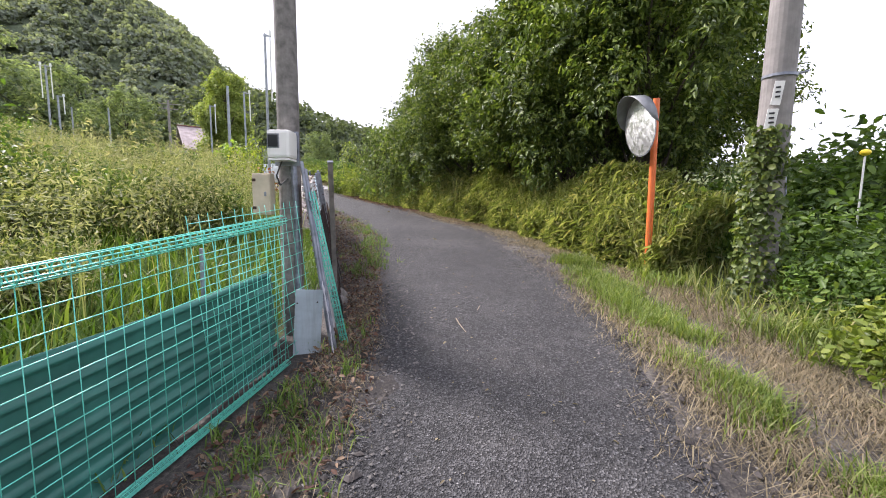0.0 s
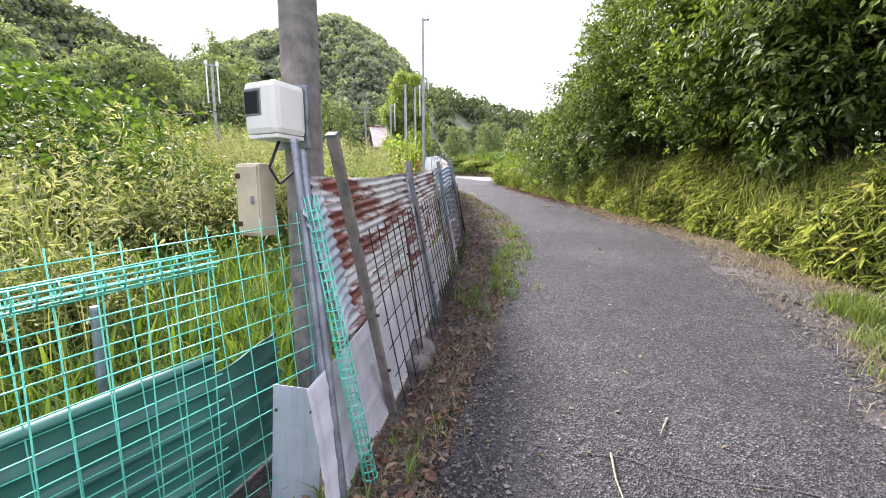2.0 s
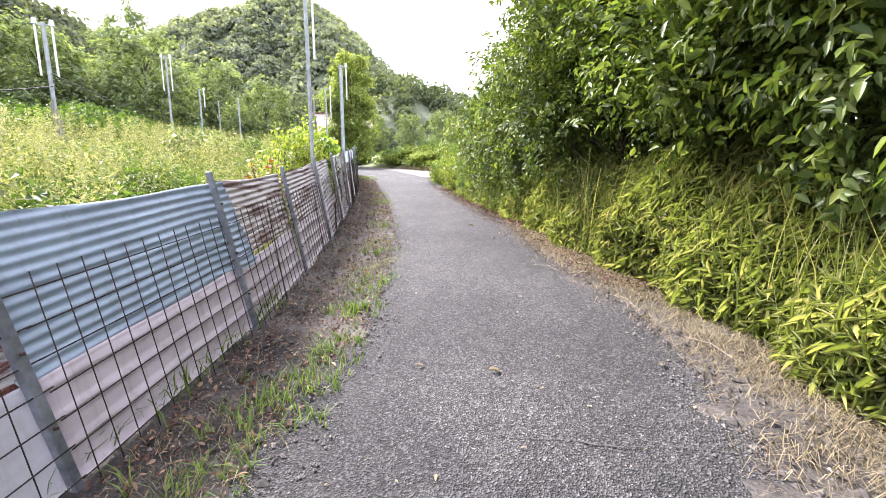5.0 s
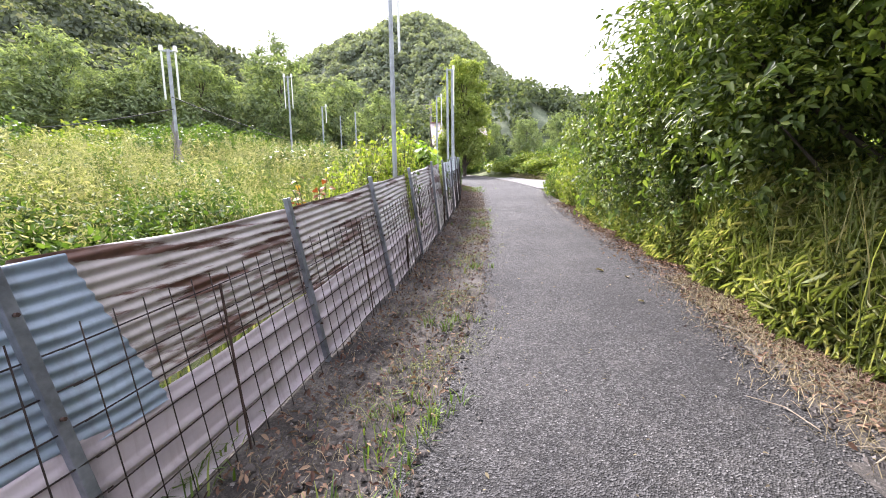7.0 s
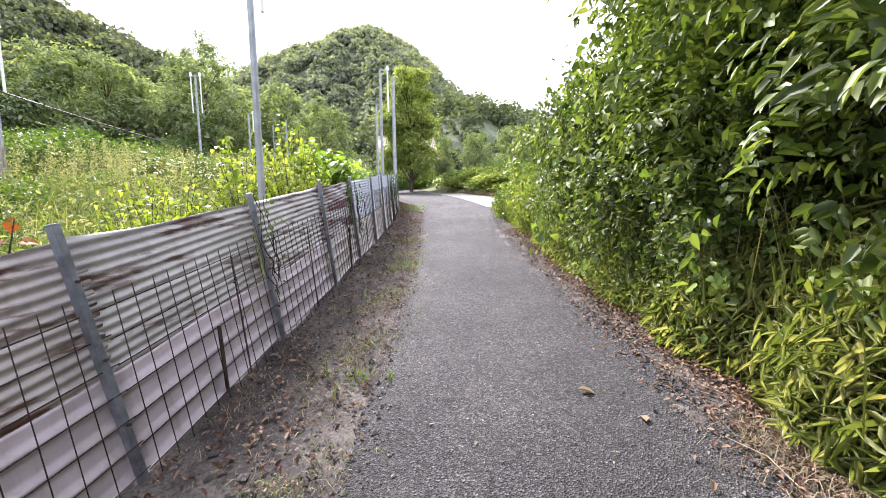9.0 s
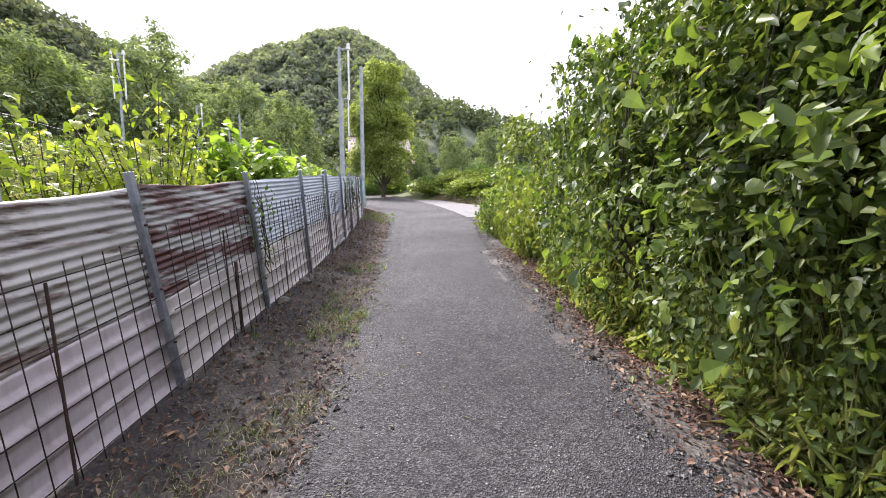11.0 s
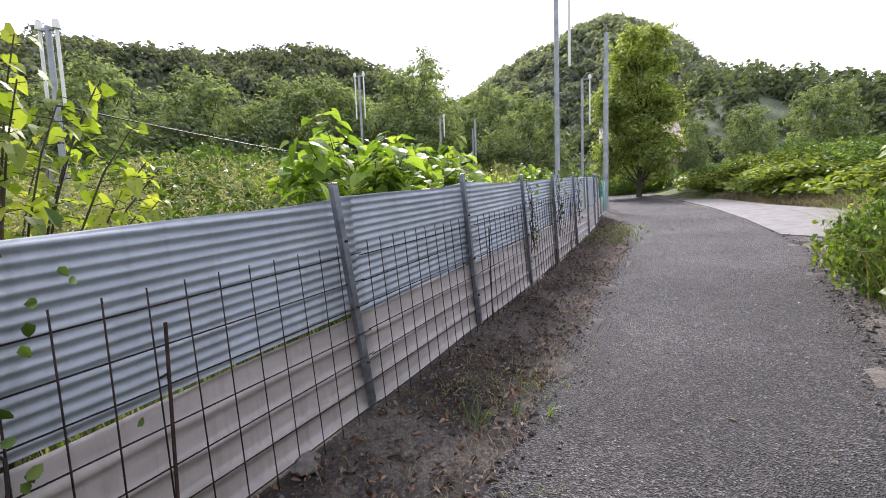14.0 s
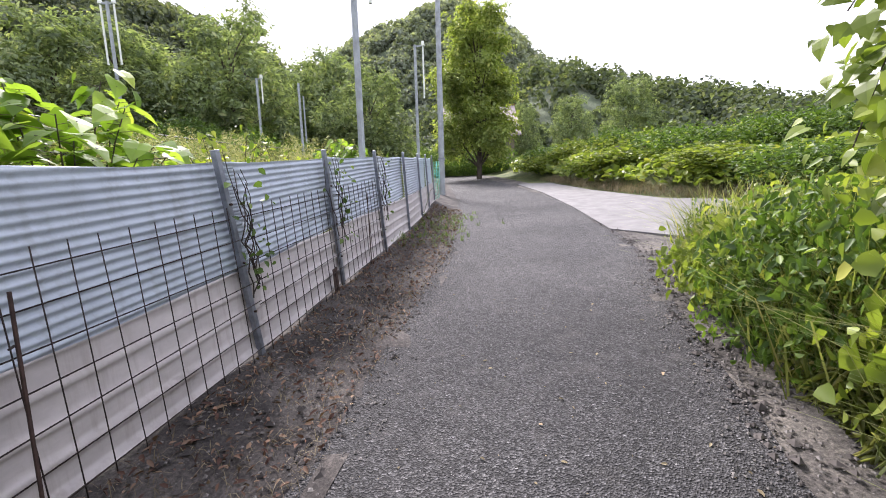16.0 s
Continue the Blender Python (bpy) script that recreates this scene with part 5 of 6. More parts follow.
# bank behind the side drive
rk = np.random.default_rng(31)
for k in range(46):
    x = -19 + 26 * rk.random()
    y = float(bank_foot(x)) + 1.2 + 8 * rk.random() ** 1.2
    if x < along_y(ROAD_R, y) + 2.2:
        x = float(along_y(ROAD_R, y)) + 2.4 + rk.random() * 2
    plant_shrub("kudzu", (S_KUD2, S_KUD, S_GRN)[k % 3], x, y, rk.random() * 6, (1.0 + 0.5 * rk.random(), 0.5 + 0.45 * rk.random()), "kudzu and weeds covering the bank", "shrub", "kudzu on the bank")
# kudzu carpet over the bank
rc = np.random.default_rng(33)
n = 52000
y = 28.0 + 26 * rc.random(n) ** 1.2
x = -24 + 40 * rc.random(n)
ok = (x > along_y(ROAD_R, y) + 1.2) & ((y > bank_foot(x) + 0.3) | (y < 29.6 + 0.25 * (x + 7)) & (x > -6.6))
x, y = x[ok], y[ok]
hump = np.array([0.55 + 0.55 * noise.noise((a * 0.35, b * 0.35, 1.0)) for a, b in zip(x, y)])
z = ground_z(x, y) + np.maximum(0.05, hump) * (0.5 + 0.5 * rc.random(len(x)))
nr = np.array([0, -0.25, 1.0]) + rc.normal(size=(len(x), 3)) * 0.5
tagged(new("kudzu_carpet", leaves_mesh("kudzu_carpet", np.stack([x, y, z], 1), nr, 0.16 + 0.18 * rc.random(len(x)), 0.85, L_KUDZU, rc)), "carpet of kudzu leaves over the bank", "kudzu", "", "stuff")
# thicket east of the first stretch
for x, y, t, s in ((4.6, 4.4, S_GRN, (0.7, 0.55)), (5.6, 5.4, S_GRN2, (0.8, 0.55)), (6.5, 7.5, S_GRN2, (1.0, 0.8)), (4.2, 7.6, S_GRN, (0.9, 0.9)), (7.6, 5.2, S_GRN, (1.1, 0.8)), (3.9, 3.2, S_KUD, (0.7, 0.45)), (4.9, 2.3, S_KUD, (0.8, 0.5)), (9.5, 8.5, S_GRN2, (1.4, 1.2)), (10, 5.5, S_GRN2, (1.4, 1.0))):
    plant_shrub("shrub", t, x, y, x * 3, s, "leafy green weeds and shrubs on the slope", "shrub", "slope shrubs")

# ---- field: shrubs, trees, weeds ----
V_TREE = crown_tree(41, 11.0, 2.5, 36000, 0.20, L_IVY_SUNLIT, 0.16, 0, 26)
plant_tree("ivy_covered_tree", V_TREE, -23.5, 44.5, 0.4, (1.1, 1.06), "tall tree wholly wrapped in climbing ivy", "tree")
# farther trees take the leaf colour lightened for haze
F_TREE = crown_tree(42, 8.0, 3.0, 11000, 0.26, L_HILL_HAZE, 0.12)
F_TREE2 = crown_tree(43, 9.0, 2.6, 8000, 0.26, L_HILL_HAZE, 0.22, 0.4, 16, 0.8)
FEATHER = crown_tree(47, 17.0, 4.3, 9500, 0.34, L_HILL_HAZE, 0.30, 0.6, 30, 0.95)
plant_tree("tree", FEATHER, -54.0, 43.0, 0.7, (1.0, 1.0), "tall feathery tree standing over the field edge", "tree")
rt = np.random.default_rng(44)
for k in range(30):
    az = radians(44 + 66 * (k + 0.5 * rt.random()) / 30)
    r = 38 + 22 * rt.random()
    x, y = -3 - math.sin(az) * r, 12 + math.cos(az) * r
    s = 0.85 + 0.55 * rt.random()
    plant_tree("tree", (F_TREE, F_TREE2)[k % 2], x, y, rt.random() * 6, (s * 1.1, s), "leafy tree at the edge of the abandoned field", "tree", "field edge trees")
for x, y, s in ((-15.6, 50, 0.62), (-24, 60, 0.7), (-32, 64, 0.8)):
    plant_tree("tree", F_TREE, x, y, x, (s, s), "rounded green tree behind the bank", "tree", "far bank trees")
rs_ = np.random.default_rng(45)
for k in range(46):
    w = 6 + 30 * rs_.random()
    y = 2 + 38 * rs_.random()
    if w < 11 and y > 10:
        w += 8
    x = float(along_y(FENCE_Y, y)) - w
    s = 0.8 + 0.7 * rs_.random() + (0.35 if w > 22 else 0)
    plant_shrub("shrub", (S_GRN, S_GRN2, S_KUD2)[k % 3], x, y, rs_.random() * 6, (s, s * 0.85), "rounded green shrub overgrown with creepers in the field", "shrub", "field shrubs")
for k in range(48):
    w = 6.5 + 15 * rs_.random()
    y = 3 + 28 * rs_.random()
    x = float(along_y(FENCE_Y, y)) - w
    s = 0.55 + 0.5 * rs_.random()
    plant_shrub("shrub", (S_GRN, S_IVY2, S_GRN2, S_GRN)[k % 4], x, y, rs_.random() * 6, (s * 1.2, s * 0.8), "bushy green shrub among the tall weeds", "shrub", "field shrubs")
for x, y, s in ((-31.0, 48.9, 0.85), (-33.6, 49.6, 0.95), (-28.2, 49.0, 0.85), (-38.6, 53.6, 1.2), (-36.0, 49.0, 0.9), (-27.0, 51.4, 1.0)):
    plant_shrub("shrub", S_GRN2, x, y, x, (s, s), "large rounded shrub before the far house", "shrub", "shrubs before the house")
plant_shrub("shrub", S_IVY2, -9.6, 6.3, 1.0, (1.25, 0.74), "dark mound of ivy in the field", "shrub")

S_WEED = shrub_mesh(53, 0.8, 0.8, 1.25, 3000, 0.075, L_WEED, 0.35, 0.8, 12)
S_WEED2 = shrub_mesh(54, 0.9, 0.9, 1.1, 3200, 0.07, L_GRASS, 0.40, 0.8, 12)
rw = np.random.default_rng(46)
for k in range(90):
    y = 0.5 + 34 * rw.random()
    w = 2.6 + 16 * rw.random() ** 1.3
    x = float(along_y(FENCE_Y, y)) - w
    s = 0.65 + 0.7 * rw.random()
    plant_shrub("weed_clump", (S_WEED, S_WEED2, S_WEED)[k % 3], x, y, rw.random() * 6, (s * 1.15, s), ("fresh green weed clump in the field" if k % 3 == 1 else "pale yellow-green weed clump in the field"), "weeds", "weed clumps")

for k in range(30):
    y = 5.5 + 15 * rw.random()
    x = float(along_y(FENCE_Y, y)) - 3.2 - 6.5 * rw.random()
    q = 0.42 + 0.3 * rw.random()
    plant_shrub("shrub", (S_GRN, S_GRN2, S_WEED2)[k % 3], x, y, rw.random() * 6, (q * 1.3, q * (1.5 if k % 3 == 2 else 1.05)), "leafy dark green bush among the pale weeds", "shrub", "bushes near the fence")

# broad-leaved kudzu rising above the fence
def sapling_mesh(seed, rx, ry, h, stems, per, size, mat):
    """Arching stems that carry broad heart-shaped leaves on short stalks."""
    rng = np.random.default_rng(seed)
    bm = bmesh.new()
    place, normal, along, stalks = [], [], [], []
    for k in range(stems):
        a = k * 2.4 + rng.random()
        reach = 0.25 + 0.75 * math.sqrt((k + 0.5) / stems)
        top = h * (1.05 - 0.45 * reach * reach) * (0.8 + 0.25 * rng.random())
        tip = Vector((rx * reach * math.cos(a), ry * reach * math.sin(a), top))
        foot = Vector((tip.x * 0.25, tip.y * 0.25, -0.1))
        bow = Vector((tip.x * 0.45, tip.y * 0.45, top * 0.72))
        pts = [foot.lerp(bow, u).lerp(bow.lerp(tip, u), u) for u in (0, 0.2, 0.4, 0.6, 0.8, 1.0)]
        chain_into(bm, pts, 0.013, 0.004, 5)
        for q in range(per):
            u = 0.22 + 0.78 * (q + rng.random()) / per
            c = foot.lerp(bow, u).lerp(bow.lerp(tip, u), u)
            out = Vector((math.cos(a + q * 2.2), math.sin(a + q * 2.2), 0.15))
            p = c + out * size * (0.5 + 1.1 * rng.random())
            stalks.append((tuple(c), tuple(p)))
            place.append(tuple(p))
            normal.append(tuple(out * 0.35 + Vector((0, 0, 0.9)) + Vector(rng.normal(size=3) * 0.30)))
            along.append(tuple(out + Vector((0, 0, -0.55)) + Vector(rng.normal(size=3) * 0.25)))
    sm = bpy.data.meshes.new("stem_tangle")
    bm.to_mesh(sm)
    bm.free()
    sm.materials.append(M_BARK)
    p, n, al = np.array(place), np.array(normal), np.array(along)
    return sm, heart_mesh("leaves", p, n, size * (0.6 + 0.75 * rng.random(len(p))), 0.92, mat, rng, al), wires_mesh("stalk_tangle", stalks, 0.0022, M_BARK)


S_BIG = sapling_mesh(51, 1.25, 1.0, 2.55, 34, 34, 0.195, L_BRIGHT)
S_BIG2 = sapling_mesh(55, 1.0, 0.9, 2.3, 28, 32, 0.180, L_BRIGHT)
S_VINE = sapling_mesh(52, 1.5, 0.7, 2.35, 30, 30, 0.105, L_YVINE)
S_VINE2 = sapling_mesh(56, 1.3, 0.6, 1.9, 26, 28, 0.095, L_YVINE)
S_RED = sapling_mesh(57, 0.55, 0.40, 1.72, 12, 14, 0.075, L_RED)
plant_shrub("sapling", S_RED, -5.36, 12.62, 1.0, (1.0, 1.0), "small sapling with red and orange leaves behind the fence", "sapling")
BIG_LABEL, VINE_LABEL = "bright green sapling with very broad leaves behind the fence", "straggling yellow-green vine on dark twigs over the fence"
for x, y, t, turn, s, lb in ((-10.25, 20.35, S_BIG, 2.1, (1.0, 1.0), BIG_LABEL), (-10.95, 21.75, S_BIG2, 0.7, (1.0, 0.98), BIG_LABEL), (-15.0, 27.4, S_BIG2, 2.1, (0.9, 0.85), BIG_LABEL),
                             (-8.05, 17.45, S_VINE, 2.0, (0.78, 1.18), VINE_LABEL), (-8.35, 16.6, S_VINE2, 2.2, (0.9, 1.25), VINE_LABEL), (-7.1, 14.7, S_VINE2, 2.1, (0.75, 0.95), VINE_LABEL),
                             (-6.35, 14.0, S_VINE2, 1.9, (0.45, 0.92), VINE_LABEL), (-11.75, 23.4, S_VINE2, 2.1, (0.7, 1.05), VINE_LABEL), (-13.6, 25.1, S_VINE, 2.1, (0.8, 0.8), VINE_LABEL)):
    plant_shrub("sapling" if lb == BIG_LABEL else "vine", t, x, y, turn, s, lb, "sapling" if lb == BIG_LABEL else "vine", "saplings at the fence" if lb == BIG_LABEL else "vines at the fence")


def blades(name, xy, rng, height, width, bend, material, label, per=5, spread=0.12, dz=0.0, kind="stuff", head=0.0):
    """Tufts of upright blades at the given places."""
    n = len(xy) * per
    c = np.repeat(xy, per, axis=0) + rng.normal(size=(n, 2)) * spread
    z = ground_z(c[:, 0], c[:, 1]) + dz
    h = np.repeat(np.broadcast_to(height, len(xy)), per) * (0.5 + 0.8 * rng.random(n))
    a = rng.random(n) * 2 * math.pi
    out = np.stack([np.cos(a), np.sin(a), np.zeros(n)], axis=1)
    side = np.stack([-np.sin(a), np.cos(a), np.zeros(n)], axis=1) * (width * (0.6 + 0.8 * rng.random(n)))[:, None]
    b = np.stack([c[:, 0], c[:, 1], z], axis=1)
    up = np.array([0, 0, 1.0])
    q = bend * (0.3 + rng.random(n))[:, None]
    m1 = b + up * (h * 0.55)[:, None] + out * (h[:, None] * q * 0.35)
    t = b + up * (h * (1 - 0.3 * q[:, 0] ** 2))[:, None] + out * (h[:, None] * q)
    verts = np.stack([b - side, b + side, m1 + side * (0.85 + head), m1 - side * (0.85 + head), t + side * 0.12, t - side * 0.12], axis=1).reshape(-1, 3)
    k = np.arange(n)[:, None] * 6
    quads = np.concatenate([k + np.array([[0, 1, 2, 3]]), k + np.array([[3, 2, 4, 5]])])
    return tagged(new(name, quads_mesh(name, verts, quads, material)), label, name.replace("_", " "), "", kind)


rg = np.random.default_rng(61)
# tall weeds over the field
n = 15000
y = -3 + 46 * rg.random(n)
w = 1.0 + 27 * rg.random(n) ** 1.25
x = along_y(FENCE_Y, y) - w
clump = np.array([noise.noise((a * 0.22, b * 0.22, 3.0)) for a, b in zip(x, y)])
tall = (clump > -0.12) & ((w > 4.5) | (y > 9))
blades("tall_weeds", np.stack([x, y], 1)[tall], rg, 0.55 + 0.75 * np.clip(clump[tall] + 0.35, 0, 1), 0.0075, 0.5, L_WEED, "tall yellowing weeds in the abandoned field", 10, 0.28)
low = ~tall
blades("field_grass", np.stack([x, y], 1)[low], rg, 0.42, 0.012, 0.6, L_GRASS, "rough green grass in the field", 8, 0.25)
# weed flower heads: clumps of fine leaves
n = 90000
y = -1 + 40 * rg.random(n)
w = 2.5 + 22 * rg.random(n) ** 1.1
x = along_y(FENCE_Y, y) - w
z = ground_z(x, y) + 0.20 + 1.0 * rg.random(n)
clump = np.array([noise.noise((a * 0.22, b * 0.22, 3.0)) for a, b in zip(x, y)])
ok = clump > 0.08
p = np.stack([x, y, z], 1)[ok]
nn = rg.normal(size=p.shape) * 0.6 + np.array([0.2, -0.2, 0.7])
tagged(new("weed_leaves", leaves_mesh("weed_leaves", p, nn, 0.05 + 0.09 * rg.random(len(p)), 0.42, L_WEED, rg)), "leafy stalks of tall yellow-green weeds", "weeds", "", "stuff")

# pale fuzzy flower plumes
n = 2000
y = 2 + 28 * rg.random(n)
w = 1.6 + 11 * rg.random(n) ** 1.2
x = along_y(FENCE_Y, y) - w
clump = np.array([noise.noise((a * 0.30, b * 0.30, 6.0)) for a, b in zip(x, y)])
ok = clump > -0.08
x, y = x[ok], y[ok]
per = 70
top = ground_z(x, y) + 0.85 + 0.75 * rg.random(len(x))
c = np.repeat(np.stack([x, y, top], 1), per, axis=0)
u = rg.random(len(c))
lean_ = np.repeat(rg.normal(size=(len(x), 2)) * 0.10, per, axis=0)
p = c + np.stack([rg.normal(size=len(c)) * 0.13 * (1.1 - u) + lean_[:, 0] * u, rg.normal(size=len(c)) * 0.13 * (1.1 - u) + lean_[:, 1] * u, -0.35 + 0.80 * u], 1)
nn = rg.normal(size=p.shape) + np.array([0, 0, 0.4])
tagged(new("weed_plumes", leaves_mesh("weed_plumes", p, nn, 0.03 + 0.04 * rg.random(len(p)), 0.26, L_PLUME, rg)), "pale cream flower plumes of the tall weeds", "weeds", "", "stuff")
blades("plume_stalks", np.stack([x, y], 1), rg, 1.15, 0.004, 0.25, L_WEED, "upright leafy stalks under the pale plumes", 2, 0.04)

# mown bright grass inside the first fence
n = 7500
xy = np.stack([-1.7 - 4.2 * rg.random(n), -2 + 12 * rg.random(n)], 1)
xy[:, 0] = np.minimum(xy[:, 0], along_y(FENCE_Y, xy[:, 1]) - 0.25)
blades("mown_grass", xy, rg, 0.16, 0.006, 0.8, L_GRASS, "short bright green grass inside the fence", 8, 0.12)

# grass tufts on the west verge
tufts = []
for cx, cy, r, k in ((-0.95, 2.35, 0.16, 26), (-0.86, 2.9, 0.14, 22), (-0.72, 3.35, 0.05, 5), (-0.70, 2.55, 0.06, 6), (-0.98, 3.7, 0.08, 6), (-0.78, 4.15, 0.05, 5), (-1.22, 6.9, 0.17, 30), (-1.40, 7.6, 0.18, 30), (-1.30, 6.3, 0.12, 18),
                     (-1.55, 8.5, 0.16, 26), (-1.62, 9.1, 0.14, 24), (-1.95, 10.1, 0.12, 20), (-2.2, 10.8, 0.12, 20), (-2.9, 12.3, 0.1, 10), (-3.9, 14.3, 0.1, 8), (-5.9, 17.9, 0.2, 8), (-6.2, 18.4, 0.2, 8), (-7.2, 20.2, 0.2, 5), (-12.5, 28.0, 0.35, 40), (-13.2, 29.2, 0.35, 40), (-11.8, 26.9, 0.3, 30)):
    t = rg.normal(size=(k, 2)) * r
    tufts.append(np.stack([cx + t[:, 0], cy + t[:, 1] * 1.6], 1))
blades("grass_tufts", np.concatenate(tufts), rg, 0.125, 0.0042, 0.85, L_GRASS, "bright grass tufts on the gravel verge", 9, 0.03)
n = 2900
y = 1 + 30 * rg.random(n) ** 1.5
u = rg.random(n)
x = along_y(FENCE_Y, y) + 0.2 + u * (along_y(ROAD_L, y) - along_y(FENCE_Y, y) - 0.15)
blades("dry_grass", np.stack([x, y], 1), rg, 0.07, 0.0017, 1.6, M_STRAW, "thin dry grass lying on the gravel verge", 5, 0.06)

# east verge: green strip, straw, litter
n = 3600
y = -2 + 9.5 * rg.random(n)
x = np.interp(y, (-2, 2.6, 3.6, 5.0, 7.1, 8.0), (2.35, 2.24, 2.19, 2.08, 2.12, 2.0)) + rg.normal(size=n) * 0.15
patch = np.array([noise.noise((a * 1.1, b * 1.1, 8.0)) for a, b in zip(x, y)])
blades("verge_grass", np.stack([x, y], 1)[patch > -0.22], rg, 0.15, 0.0042, 0.8, L_VERGEGRASS, "green grass strip on the east verge", 8, 0.06)
n = 900
y = -1 + 8 * rg.random(n)
x = 2.75 + 0.9 * rg.random(n) + 0.25 * np.sin(y * 2)
patch = np.array([noise.noise((a * 0.9, b * 0.9, 2.0)) for a, b in zip(x, y)])
blades("verge_grass", np.stack([x, y], 1)[patch > 0.05], rg, 0.22, 0.0055, 0.9, L_VERGEGRASS, "longer green grass beside the slope", 8, 0.07)
n = 6500
y = -2 + 17 * rg.random(n)
e0, e1 = along_y(ROAD_R, y), along_y(HEDGE, y)
x = np.where(rg.random(n) < 0.62, e1 - np.abs(rg.normal(size=n)) * 0.22, e0 + (-0.1 + 1.1 * rg.random(n)) * (e1 - e0 + 0.3))
blades("straw", np.stack([x, y], 1), rg, 0.10, 0.0019, 2.2, M_STRAW, "cut dry straw lying along the hedge foot", 4, 0.08)
n = 3000
y = -2 + 8.5 * rg.random(n)
x = np.where(rg.random(n) < 0.5, np.interp(y, (-2, 2.8, 3.6, 4.8, 7), (2.0, 1.92, 1.92, 1.90, 1.95)) + rg.normal(size=n) * 0.12, np.interp(y, (-2, 2.8, 3.7, 4.8, 7), (2.75, 2.72, 2.8, 3.05, 2.7)) + rg.normal(size=n) * 0.24)
blades("straw", np.stack([x, y], 1), rg, 0.12, 0.0024, 2.2, M_STRAW, "pale cut straw lying in bands beside the grass strip", 6, 0.07)

# bamboo grass in front of the trees
n = 72000
y = 6.2 + 12.3 * rg.random(n)
u = rg.random(n) ** 0.8
v = rg.random(n)
topz = 1.35 + 0.25 * np.sin(y * 1.7)
topz = np.where(y > 15, topz * np.clip((19.2 - y) / 4.2, 0.35, 1), topz)
x = along_y(HEDGE, y) - 0.05 + u * 1.5 * (0.35 + 0.65 * v) + 0.10 * np.sin(y * 5)
z = ground_z(x, y) + 0.05 + v * topz * (0.35 + 0.65 * np.clip(u * 1.7, 0, 1))
nr = np.stack([-0.7 + 0 * x, -0.25 + 0 * x, 0.6 + 0 * x], 1) + rg.normal(size=(n, 3)) * 0.5
al = np.stack([-0.75 + 0 * x, -0.1 + 0 * x, 0.15 + 0 * x], 1) + rg.normal(size=(n, 3)) * 0.6
tagged(new("bamboo_grass", leaves_mesh("bamboo_grass", np.stack([x, y, z], 1), nr, 0.12 + 0.15 * rg.random(n), 0.072, L_SASA, rg, al, 0.35)), "dwarf bamboo grass with long yellow-green leaves", "bamboo grass", "", "stuff")
n = 11000
y = 18.3 + 9.0 * rg.random(n)
u, v = rg.random(n), rg.random(n)
x = along_y(HEDGE, y) - 0.12 + u * 0.9 * (0.4 + 0.6 * v)
z = ground_z(x, y) + 0.04 + v * (0.75 + 0.3 * np.sin(y * 2.3)) * np.clip(0.3 + u, 0, 1)
gaps = np.array([noise.noise((0.0, b * 0.9, 5.0)) for b in y]) > -0.1
nr = np.stack([-0.7 + 0 * x, -0.25 + 0 * x, 0.6 + 0 * x], 1) + rg.normal(size=(n, 3)) * 0.5
al = np.stack([-0.75 + 0 * x, -0.1 + 0 * x, 0.15 + 0 * x], 1) + rg.normal(size=(n, 3)) * 0.6
tagged(new("bamboo_grass", leaves_mesh("bamboo_grass", np.stack([x, y, z], 1)[gaps], nr[gaps], (0.10 + 0.13 * rg.random(n))[gaps], 0.08, L_SASA, rg, al[gaps], 0.35)), "sparse bamboo grass at the foot of the creepers", "bamboo grass", "", "stuff")
n = 1600
y = 6.3 + 12 * rg.random(n)
x = along_y(HEDGE, y) + 0.1 + 1.1 * rg.random(n)
blades("bamboo_stems", np.stack([x, y], 1), rg, 1.2, 0.004, 0.35, L_SASA, "thin upright bamboo grass stems", 2, 0.06)
# dry stalks at the foot of the bank
n = 700
x = -17 + 12 * rg.random(n)
y = bank_foot(x) + 0.05 + 0.6 * rg.random(n)
ok = x > along_y(ROAD_R, y) + 0.3
blades("dry_stalks", np.stack([x, y], 1)[ok], rg, 0.30, 0.004, 1.3, M_STRAW, "dry brown stalks along the foot of the bank", 7, 0.12)
# long grass and broad kudzu leaves at the bend
n = 1500
y = 22.0 + 5.6 * rg.random(n)
x = along_y(HEDGE, y) + 0.05 + 1.5 * rg.random(n)
blades("long_grass", np.stack([x, y], 1), rg, 0.95, 0.0065, 0.85, L_SASA, "long arching yellow-green grass among the kudzu", 6, 0.10)
n = 300
y = 22.3 + 5.0 * rg.random(n)
v = rg.random(n)
x = along_y(HEDGE, y) + 0.12 + 0.50 * v + 0.12 * rg.random(n)
p = np.stack([x, y, ground_z(x, y) + 0.10 + 0.85 * v], 1)
nr = np.array([-0.55, -0.45, 0.7]) + rg.normal(size=(n, 3)) * 0.35
al = np.array([-0.5, -0.5, -0.5]) + rg.normal(size=(n, 3)) * 0.35
tagged(new("broad_kudzu_leaves", heart_mesh("broad_kudzu_leaves", p, nr, 0.06 + 0.075 * rg.random(n), 0.95, L_KUDZU, rg, al)), "broad heart-shaped kudzu leaves at the lane edge", "kudzu", "", "stuff")


